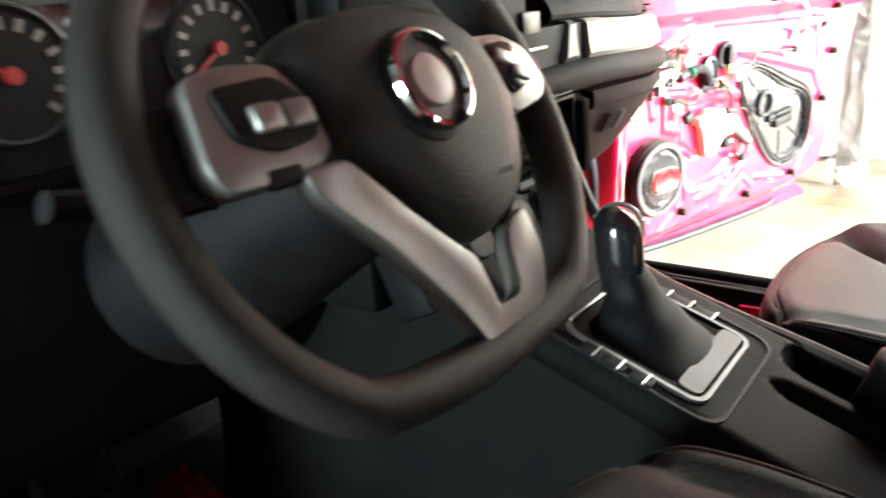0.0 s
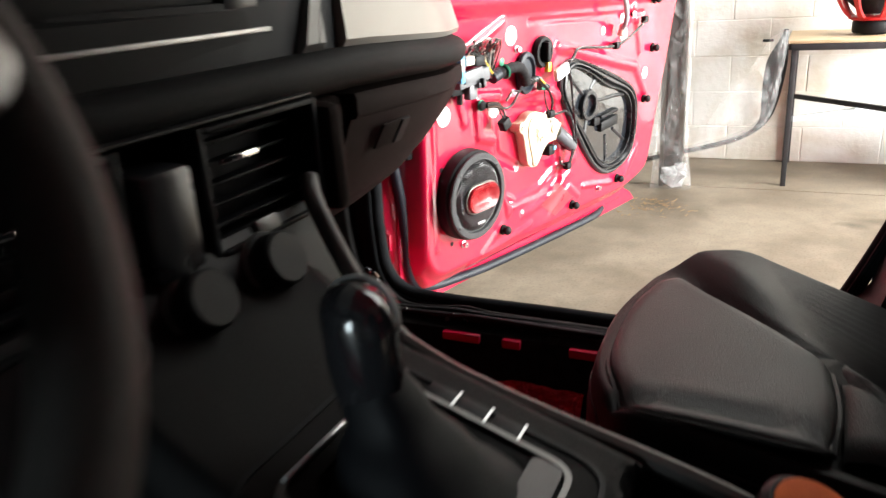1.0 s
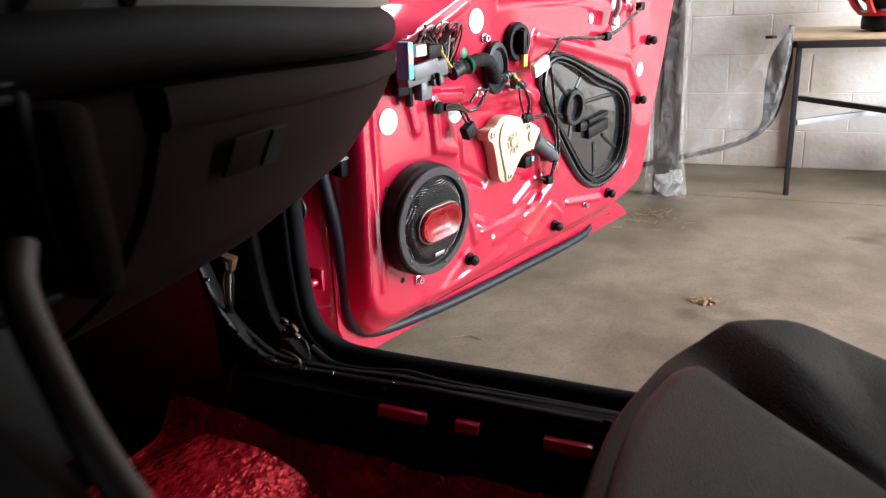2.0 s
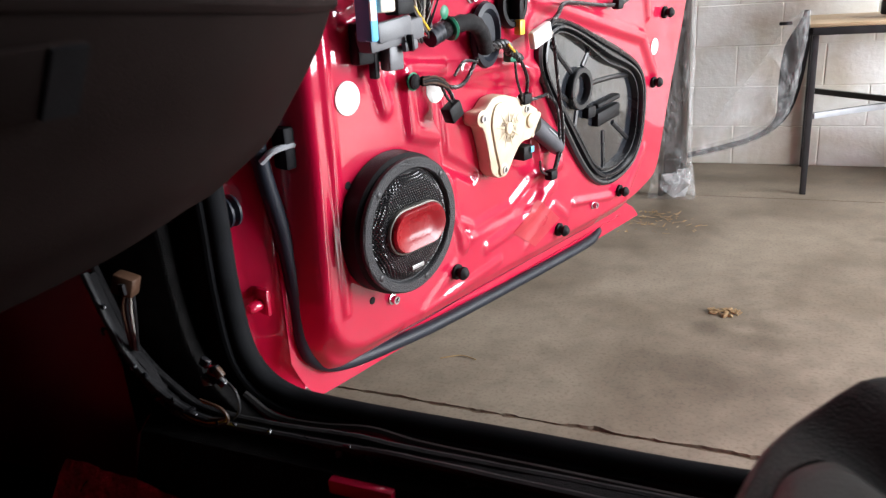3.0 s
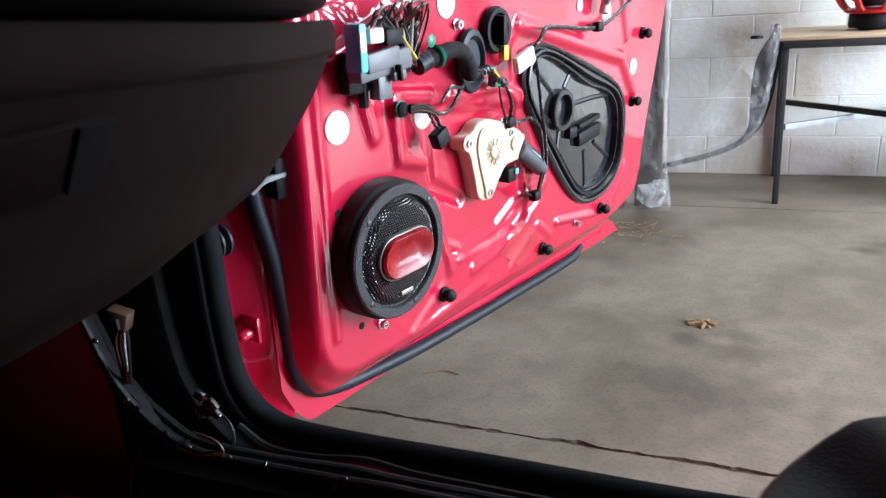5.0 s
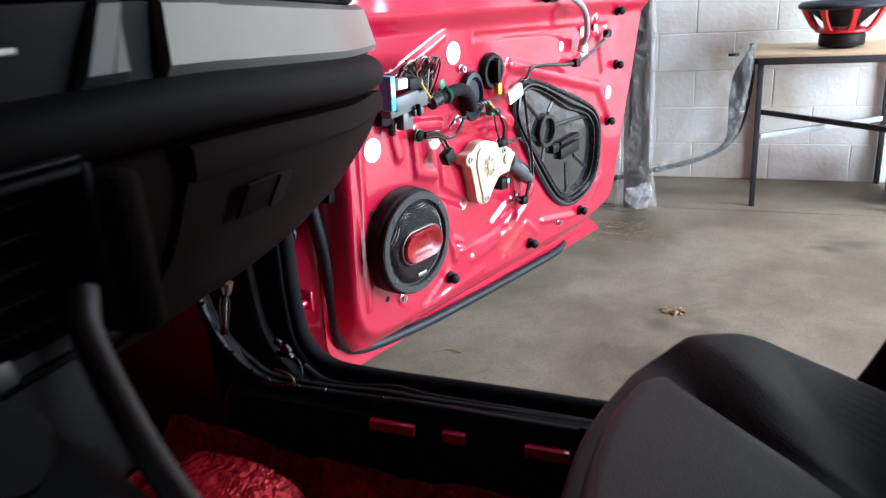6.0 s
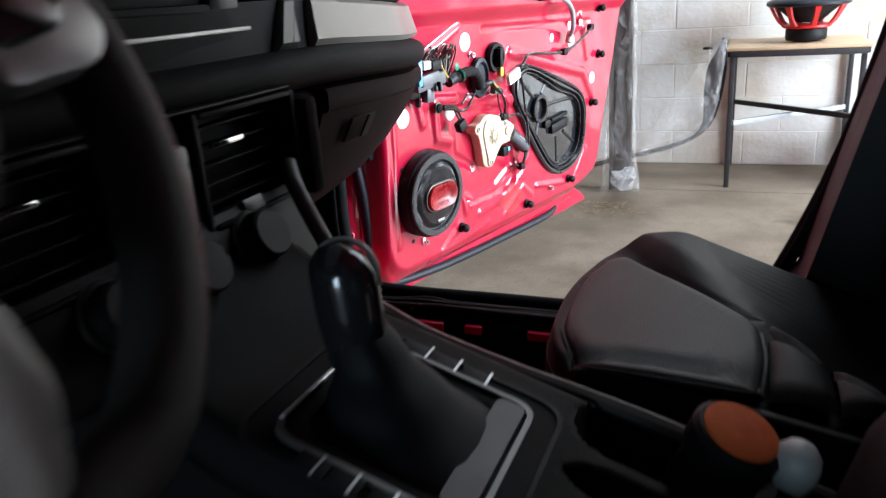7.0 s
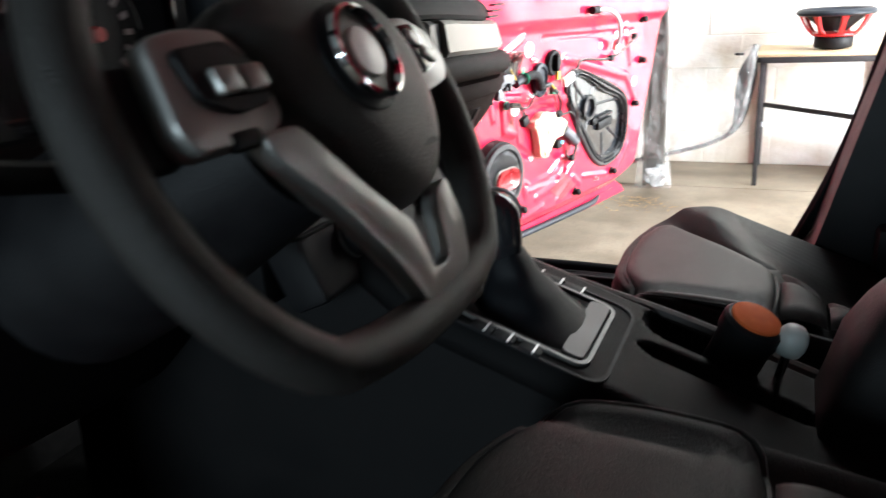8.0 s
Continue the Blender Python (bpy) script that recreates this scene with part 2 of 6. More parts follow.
        dk.data_type, dk.blend_type = 'RGBA', 'MULTIPLY'
        dk.inputs[7].default_value = (k, k * 0.97, k * 0.93, 1)
        nt.links.new(mr.outputs[0], dk.inputs[0])
        nt.links.new(worn, dk.inputs[6])
        worn = dk.outputs[2]
    # thin scuffs and hairline scratches: stretched noise
    for turn, sc in ((0.5, 1.0), (-0.9, 1.4)):
        mp = nt.nodes.new("ShaderNodeMapping")
        mp.inputs["Rotation"].default_value, mp.inputs["Scale"].default_value = (0, 0, turn), (1.6 * sc, 60 * sc, 1)
        nt.links.new(tc.outputs["Object"], mp.inputs["Vector"])
        sn = nt.nodes.new("ShaderNodeTexNoise")
        sn.inputs["Scale"].default_value, sn.inputs["Detail"].default_value, sn.inputs["Distortion"].default_value = 1.6, 5, 0.3
        nt.links.new(mp.outputs[0], sn.inputs["Vector"])
        mr = nt.nodes.new("ShaderNodeMapRange")
        mr.inputs[1].default_value, mr.inputs[2].default_value = 0.68, 0.76
        nt.links.new(sn.outputs["Fac"], mr.inputs[0])
        dk = nt.nodes.new("ShaderNodeMix")
        dk.data_type, dk.blend_type = 'RGBA', 'MULTIPLY'
        dk.inputs[7].default_value = (0.72, 0.68, 0.64, 1)
        nt.links.new(mr.outputs[0], dk.inputs[0])
        nt.links.new(worn, dk.inputs[6])
        worn = dk.outputs[2]
    # pores and spots of old oil
    spots = nt.nodes.new("ShaderNodeTexVoronoi")
    spots.inputs["Scale"].default_value = 5.0
    nt.links.new(tc.outputs["Object"], spots.inputs["Vector"])
    r4 = nt.nodes.new("ShaderNodeValToRGB")
    r4.color_ramp.elements[0].position, r4.color_ramp.elements[0].color = 0.015, (0.6, 0.58, 0.56, 1)
    r4.color_ramp.elements[1].position, r4.color_ramp.elements[1].color = 0.05, (1, 1, 1, 1)
    nt.links.new(spots.outputs["Distance"], r4.inputs[0])
    mu3 = nt.nodes.new("ShaderNodeMix")
    mu3.data_type, mu3.blend_type = 'RGBA', 'MULTIPLY'
    nt.links.new(cloud.outputs["Fac"], mu3.inputs[0])
    nt.links.new(worn, mu3.inputs[6])
    nt.links.new(r4.outputs[0], mu3.inputs[7])
    nt.links.new(mu3.outputs[2], b.inputs["Base Color"])
    rr = nt.nodes.new("ShaderNodeMapRange")
    rr.inputs[3].default_value, rr.inputs[4].default_value = 0.45, 0.75
    nt.links.new(cloud.outputs["Fac"], rr.inputs[0])
    nt.links.new(rr.outputs[0], b.inputs["Roughness"])
    bp = nt.nodes.new("ShaderNodeBump")
    bp.inputs["Strength"].default_value, bp.inputs["Distance"].default_value = 0.12, 0.002
    nt.links.new(grain.outputs["Fac"], bp.inputs["Height"])
    nt.links.new(bp.outputs[0], b.inputs["Normal"])
    return m


def block_paint():
    """White-painted concrete block: coarse texture, dusty stains that grow at random."""
    m, nt, b = node_mat("white_painted_block")
    geo = nt.nodes.new("ShaderNodeNewGeometry")
    info = nt.nodes.new("ShaderNodeObjectInfo")
    big, grain = nt.nodes.new("ShaderNodeTexNoise"), nt.nodes.new("ShaderNodeTexNoise")
    big.inputs["Scale"].default_value, big.inputs["Detail"].default_value, big.inputs["Distortion"].default_value = 2.2, 8, 0.5
    grain.inputs["Scale"].default_value, grain.inputs["Detail"].default_value = 42, 9
    nt.links.new(geo.outputs["Position"], big.inputs["Vector"])
    nt.links.new(geo.outputs["Position"], grain.inputs["Vector"])
    ad = nt.nodes.new("ShaderNodeMath")
    ad.operation = 'MULTIPLY_ADD'
    ad.inputs[1].default_value = 0.015
    nt.links.new(info.outputs["Random"], ad.inputs[0])
    nt.links.new(big.outputs["Fac"], ad.inputs[2])
    r = nt.nodes.new("ShaderNodeValToRGB")
    r.color_ramp.elements[0].position, r.color_ramp.elements[0].color = 0.34, (0.50, 0.44, 0.33, 1)
    r.color_ramp.elements[1].position, r.color_ramp.elements[1].color = 0.58, (0.76, 0.76, 0.73, 1)
    nt.links.new(ad.outputs[0], r.inputs[0])
    nt.links.new(r.outputs[0], b.inputs["Base Color"])
    b.inputs["Roughness"].default_value = 0.75
    bp = nt.nodes.new("ShaderNodeBump")
    bp.inputs["Strength"].default_value, bp.inputs["Distance"].default_value = 0.75, 0.0048
    nt.links.new(grain.outputs["Fac"], bp.inputs["Height"])
    nt.links.new(bp.outputs[0], b.inputs["Normal"])
    return m


CONCRETE, BLOCK = concrete(), block_paint()


# ---- mesh helpers ----
def finish(bm, smooth=True, angle=38):
    bmesh.ops.recalc_face_normals(bm, faces=bm.faces)
    if smooth:
        for f in bm.faces:
            f.smooth = True
        for e in bm.edges:
            if len(e.link_faces) == 2:
                e.smooth = e.calc_face_angle(0) < radians(angle)
    return bm


def mesh_of(name, bm, material, smooth=True, angle=38):
    finish(bm, smooth, angle)
    me = bpy.data.meshes.new(name)
    bm.to_mesh(me)
    bm.free()
    me.materials.append(material)
    return me


def thing(name, m, label, category, group="", kind="", parent=None):
    """A thing of its own, or (with a parent) a compound part of one."""
    ob = new(name)
    ob.empty_display_size = 0.05
    if parent is not None:
        ob.parent = parent
        ob.matrix_basis = m
        return tagged(ob, label)
    ob.matrix_world = m
    return tagged(ob, label, category, group, kind)


def part(name, bm, material, parent, label="", m=None, angle=38):
    """One mesh under a thing or a part; its coordinates are its parent's, or those of m within it."""
    ob = new(name, mesh_of(name, bm, material, angle=angle))
    m = Matrix() if m is None else m
    if parent.parent and parent.parent.parent:  # no fourth level
        m, parent = parent.matrix_basis @ m, parent.parent
    ob.parent = parent
    ob.matrix_basis = m
    return tagged(ob, label)


def solo(name, bm, material, label, category, m=None, group="", kind=""):
    ob = new(name, mesh_of(name, bm, material))
    if m is not None:
        ob.matrix_world = m
    return tagged(ob, label, category, group, kind)


def box(bm, c, s, bevel=0.0, m=None, seg=2):
    """A box with rounded edges, centre c and size s."""
    t = bmesh.new()
    bmesh.ops.create_cube(t, size=1.0)
    bmesh.ops.scale(t, vec=Vector(s), verts=t.verts)
    if bevel:
        bmesh.ops.bevel(t, geom=t.edges[:], offset=bevel, segments=seg, affect='EDGES', profile=0.5)
    bmesh.ops.translate(t, vec=Vector(c), verts=t.verts)
    if m is not None:
        bmesh.ops.transform(t, matrix=m, verts=t.verts)
    return merge(bm, t)


def merge(bm, other):
    me = bpy.data.meshes.new("tmp")
    other.to_mesh(me)
    other.free()
    bm.from_mesh(me)
    bpy.data.meshes.remove(me)
    return bm


def rings(bm, sections, cap=True, closed=True):
    """Skin a run of point rings."""
    rows = [[bm.verts.new(p) for p in s] for s in sections]
    n = len(rows[0])
    for a, b in zip(rows, rows[1:]):
        for i in range(n if closed else n - 1):
            j = (i + 1) % n
            bm.faces.new((a[i], a[j], b[j], b[i]))
    if cap and closed:
        bm.faces.new(rows[0])
        bm.faces.new(rows[-1])
    return bm


def smooth_line(points, n=8):
    """Catmull-Rom through the points."""
    p = [Vector(q) for q in points]
    p = [2 * p[0] - p[1]] + p + [2 * p[-1] - p[-2]]
    out = []
    for i in range(1, len(p) - 2):
        a, b, c, d = p[i - 1], p[i], p[i + 1], p[i + 2]
        for k in range(n):
            t = k / n
            out.append(0.5 * ((2 * b) + (c - a) * t + (2 * a - 5 * b + 4 * c - d) * t * t + (3 * b - a - 3 * c + d) * t ** 3))
    out.append(p[-2])
    return out


def tube(bm, pts, r, n=8, flat=1.0, wob=0.0):
    """A round (or flattened) tube along a line."""
    pts = [Vector(p) for p in pts]
    side = None
    secs = []
    for i, p in enumerate(pts):
        d = (pts[min(i + 1, len(pts) - 1)] - pts[max(i - 1, 0)]).normalized()
        if side is None:
            side = d.orthogonal().normalized()
        side = (side - d * side.dot(d)).normalized()
        up = d.cross(side)
        rr = r * (1 + wob * math.sin(i * 2.1))
        secs.append([p + side * math.cos(a) * rr + up * math.sin(a) * rr * flat for a in [2 * math.pi * k / n for k in range(n)]])
    return rings(bm, secs)


def lathe(bm, profile, m=None, n=32, cap=True):
    """Turn (radius, height) pairs about z."""
    t = bmesh.new()
    rings(t, [[(r * math.cos(a), r * math.sin(a), h) for a in [2 * math.pi * k / n for k in range(n)]] for r, h in profile], cap=cap)
    if m is not None:
        bmesh.ops.transform(t, matrix=m, verts=t.verts)
    return merge(bm, t)


def prism(bm, outline, depth, m=None, bevel=0.0):
    """A plate: an outline in x, z that is depth thick along y."""
    t = bmesh.new()
    f = t.faces.new([t.verts.new((x, 0, z)) for x, z in outline])
    g = bmesh.ops.extrude_face_region(t, geom=[f])
    bmesh.ops.translate(t, vec=(0, depth, 0), verts=[v for v in g["geom"] if isinstance(v, bmesh.types.BMVert)])
    if bevel:
        bmesh.ops.bevel(t, geom=t.edges[:], offset=bevel, segments=2, affect='EDGES', profile=0.5)
    if m is not None:
        bmesh.ops.transform(t, matrix=m, verts=t.verts)
    return merge(bm, t)


def sheet(bm, fn, nu, nv):
    """A sheet of quads from fn(s, t), s and t from 0 to 1."""
    g = [[bm.verts.new(fn(i / nu, j / nv)) for j in range(nv + 1)] for i in range(nu + 1)]
    for i in range(nu):
        for j in range(nv):
            bm.faces.new((g[i][j], g[i + 1][j], g[i + 1][j + 1], g[i][j + 1]))
    return bm


def rounded(outline, r, n=5):
    """Round the corners of a 2D outline."""
    out = []
    k = len(outline)
    for i in range(k):
        a, b, c = (Vector(outline[(i + d) % k]) for d in (-1, 0, 1))
        u, v = (a - b), (c - b)
        d = min(r, u.length * 0.45, v.length * 0.45)
        p, q = b + u.normalized() * d, b + v.normalized() * d
        for s in range(n + 1):
            t = s / n
            out.append(tuple(p * (1 - t) ** 2 + b * 2 * t * (1 - t) + q * t * t))
    return out


def smoothstep(a, b, x):
    t = min(max((x - a) / (b - a), 0.0), 1.0)
    return t * t * (3 - 2 * t)


# ---- the workshop ----
WALL_Y = 5.07
JOINT_Y, JOINT_FAR = 2.40, 4.42


def build_floor():
    bm = bmesh.new()
    # three slabs; worn, open joints between them run parallel to the wall
    xs = [-60.0] + [-2.4 + 0.0125 * i for i in range(400)] + [60.0]

    def edge(y, s, x):
        j = 0.008 * noise.noise(Vector((x * 9, y, s))) + 0.006 * noise.noise(Vector((x * 31, y, s))) + 0.004 * noise.noise(Vector((x * 77, y, s)))
        chip = max(0.0, noise.noise(Vector((x * 6.0, y * 3, s * 2))) - 0.12) * (0.022 if y == JOINT_Y else 0.006)
        if s > 0 and y == JOINT_Y:  # one larger break in the arris
            chip += 0.014 * math.exp(-((x + 0.135) / 0.035) ** 2)
        return y + s * (0.002 + abs(j) * (1 if y == JOINT_Y else 0.4) + chip)
    edges = [(None, JOINT_Y), (JOINT_Y, JOINT_FAR), (JOINT_FAR, None)]
    for lo, hi in edges:
        a, b, al, bl = [], [], [], []
        for x in xs:
            a.append(bm.verts.new((x, -60.0 if lo is None else edge(lo, 1, x), 0)))
            b.append(bm.verts.new((x, 60.0 if hi is None else edge(hi, -1, x), 0)))
            al.append(bm.verts.new((x, -60.0 if lo is None else lo + 0.002, -0.03)))
            bl.append(bm.verts.new((x, 60.0 if hi is None else hi - 0.002, -0.03)))
        for i in range(len(xs) - 1):
            bm.faces.new((a[i], a[i + 1], b[i + 1], b[i]))
            bm.faces.new((al[i], al[i + 1], a[i + 1], a[i]))
            bm.faces.new((b[i], b[i + 1], bl[i + 1], bl[i]))
    ob = new("floor", mesh_of("floor", bm, CONCRETE, smooth=False))
    tagged(ob, "dusty grey-brown concrete workshop floor with an open joint", "floor", kind="structure")
    for y in (JOINT_Y, JOINT_FAR):
        bm = bmesh.new()
        sheet(bm, lambda s, t: (-3 + 6 * s, y - 0.045 + 0.09 * t, -0.006 + 0.004 * noise.noise(Vector((60 * s, 4 * t, y))) + 0.003 * noise.noise(Vector((190 * s, 9 * t, y)))), 300, 6)
        dirt = new("joint_fill", mesh_of("joint_fill", bm, SOOT))
        dirt.parent = ob


def build_walls():
    back = bmesh.new()
    box(back, (0, WALL_Y + 0.1445, 1.7), (12.0, 0.30, 3.4))
    wall = new("wall_north", mesh_of("wall_north", back, BLOCK))
    tagged(wall, "white-painted concrete block wall with dusty stains", "wall", kind="structure")
    # unseen sides of the room, darkened to hold back bounce into the cabin
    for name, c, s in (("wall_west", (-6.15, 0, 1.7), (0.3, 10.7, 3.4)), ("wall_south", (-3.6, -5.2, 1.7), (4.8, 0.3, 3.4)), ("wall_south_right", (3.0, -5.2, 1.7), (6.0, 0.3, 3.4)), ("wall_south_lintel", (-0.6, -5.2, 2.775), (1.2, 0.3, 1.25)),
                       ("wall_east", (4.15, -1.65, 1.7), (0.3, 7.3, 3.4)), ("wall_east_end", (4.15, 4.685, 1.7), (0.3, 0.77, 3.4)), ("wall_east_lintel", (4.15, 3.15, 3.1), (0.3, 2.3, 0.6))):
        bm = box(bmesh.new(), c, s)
        tagged(new(name, mesh_of(name, bm, DULL)), "unseen workshop wall, kept dark to cut bounced light", "wall", kind="structure")
    bm = box(bmesh.new(), (0, 0, 3.5), (12.6, 10.7, 0.2))
    tagged(new("ceiling", mesh_of("ceiling", bm, CEIL)), "unseen ceiling, kept dark to cut bounced light", "ceiling", kind="structure")
    return wall


def block_mesh(length, seed):
    """One wall block: rounded arrises and slightly uneven face."""
    rnd = random.Random(seed)
    bm = bmesh.new()
    box(bm, (0, 0, 0), (length, 0.03, 0.1975), 0.003, seg=1)
    for v in bm.verts:
        v.co += Vector((rnd.uniform(-0.0015, 0.0015), 0.0, rnd.uniform(-0.0012, 0.0012)))
    return mesh_of("block", bm, BLOCK, smooth=False)


def build_blocks(wall):
    shared = [block_mesh(0.3965, i) for i in range(5)]
    rnd = random.Random(7)
    rest = bmesh.new()
    for row in range(17):
        off = -0.034 if row % 2 == 0 else 0.166
        for k in range(-14, 15):
            x, z = off + 0.4 * k + 0.2, 0.2 * row + 0.1
            if abs(x) > 5.8:
                continue
            if -2.0 < x < 2.3 and row < 10:
                ob = new("block", rnd.choice(shared))
                ob.parent = wall
                ob.location = (x, WALL_Y + 0.006 + rnd.uniform(-0.001, 0.001), z)
                ob.rotation_euler = (rnd.uniform(-0.004, 0.004), 0, rnd.uniform(-0.003, 0.003))
            else:
                box(rest, (x, WALL_Y + 0.006, z), (0.392, 0.03, 0.192))
    ob = new("far_blocks", mesh_of("far_blocks", rest, BLOCK, smooth=False))
    ob.parent = wall
    tagged(ob, kind="stuff")


def build_table():
    t = thing("steel_table", Matrix.Translation((0.6, 4.775, 0)), "black steel workshop table with pale wooden board top", "table")
    W, D, H = 0.62, 0.55, 0.715
    b = box(bmesh.new(), (0, 0, H + 0.008), (W + 0.04, D + 0.02, 0.016), 0.003)
    part("tabletop", b, WOOD, t, "pale wooden board")
    for y in (-D / 2, D / 2):
        part("apron", box(bmesh.new(), (0, y, H - 0.016), (W, 0.03, 0.03), 0.002), BLACK_STEEL, t)
    for x in (-W / 2, W / 2):
        part("apron", box(bmesh.new(), (x, 0, H - 0.016), (0.03, D - 0.032, 0.03), 0.002), BLACK_STEEL, t)
    for sx in (-1, 1):
        for sy in (-1, 1):
            part("leg", box(bmesh.new(), (sx * (W / 2 - 0.012), sy * (D / 2 - 0.012), (H - 0.033) / 2), (0.026, 0.026, H - 0.033), 0.002), BLACK_STEEL, t)
    x, y = W / 2 - 0.026, D / 2 - 0.026
    for a, c, mat, lab in (((-x, y, 0.38), (x, -y, 0.375), BLACK_STEEL, ""), ((-x, -y, 0.345), (x, y, 0.345), GREY_STEEL, "grey painted cross brace")):
        d = Vector(c) - Vector(a)
        m = Matrix.Translation((Vector(a) + Vector(c)) / 2) @ d.to_track_quat('X', 'Z').to_matrix().to_4x4()
        part("brace", box(bmesh.new(), (0, 0, 0), (d.length, 0.022, 0.026), 0.002, m), mat, t, lab)


def build_subwoofer():
    s = thing("subwoofer", Matrix.Translation((0.645, 4.74, 0.7315)) @ Matrix.Scale(1.14, 4), "large loose subwoofer driver with red basket and black magnet", "loudspeaker")
    part("magnet", lathe(bmesh.new(), [(0.05, 0), (0.052, 0.006), (0.083, 0.008), (0.087, 0.014), (0.087, 0.052), (0.083, 0.058), (0.03, 0.06)]), PLASTIC, s)
    part("basket_base", lathe(bmesh.new(), [(0.03, 0.06), (0.092, 0.06), (0.105, 0.066), (0.105, 0.074), (0.09, 0.078), (0.03, 0.078)]), RED_BASKET, s)
    for i in range(8):
        bm = bmesh.new()
        secs = []
        for f in range(7):
            k = f / 6
            r = 0.098 + 0.062 * k ** 0.7
            z = 0.07 + 0.093 * k
            w = 0.017 - 0.006 * math.sin(k * math.pi)
            secs.append([(r - 0.006, -w, z), (r + 0.006, -w * 0.8, z), (r + 0.006, w * 0.8, z), (r - 0.006, w, z)])
        rings(bm, secs)
        part("spoke", bm, RED_BASKET, s, m=pose(0, 0, 0, 0, 0, 45 * i + 12))
    part("cone", lathe(bmesh.new(), [(0.03, 0.09), (0.055, 0.085), (0.1, 0.125), (0.135, 0.155), (0.137, 0.158), (0.1, 0.13), (0.04, 0.1)], n=40), TAPE, s)
    part("rim", lathe(bmesh.new(), [(0.135, 0.158), (0.165, 0.157), (0.174, 0.163), (0.175, 0.172), (0.17, 0.18), (0.155, 0.187), (0.14, 0.18), (0.132, 0.166)], n=48), RUBBER, s, "black rubber surround on the frame rim")


def build_post():
    p = thing("steel_channel", Matrix.Translation((-0.24, 4.39, 0)), "upright galvanised steel channel wrapped in clear plastic film", "metal channel")
    bm = bmesh.new()
    box(bm, (0, 0, 1.05), (0.118, 0.006, 2.08), 0.001)
    for sx in (-1, 1):
        box(bm, (sx * 0.056, -0.02, 1.05), (0.006, 0.034, 2.08), 0.001)
        box(bm, (sx * 0.046, -0.037, 1.05), (0.02, 0.005, 2.08), 0.001)
    part("channel", bm, GALV, p)
    bm = bmesh.new()

    def wrap(s, t):
        a = 2 * math.pi * s
        z = 0.004 + 2.0 * t
        flare = 1.0 + 0.35 * smoothstep(0.12, 0.0, t)
        k = 0.012 * noise.noise(Vector((math.cos(a) * 3, math.sin(a) * 3, z * 9)))
        return ((0.072 * flare + k) * max(-1, min(1, 1.5 * math.cos(a))), -0.018 + (0.036 * flare + k) * max(-1, min(1, 1.5 * math.sin(a))), z)
    sheet(bm, wrap, 40, 90)
    part("wrapping", bm, FILM, p, "clear crumpled plastic wrapping")
    bm = bmesh.new()
    rnd = random.Random(4)
    for i in range(1):
        cx, cz, r = 0.03, 0.085, 0.06
        t = bmesh.new()
        bmesh.ops.create_icosphere(t, subdivisions=2, radius=r)
        for v in t.verts:
            v.co *= 1 + 0.6 * noise.noise(v.co * 30 + Vector((i, 0, 0)))
            v.co = Vector((v.co.x * 1.2 + cx, v.co.y * 0.45 - 0.07, v.co.z + cz))
        merge(bm, t)
    part("film_foot", bm, FILM_THICK, p, "bunched clear plastic at the foot", angle=12)


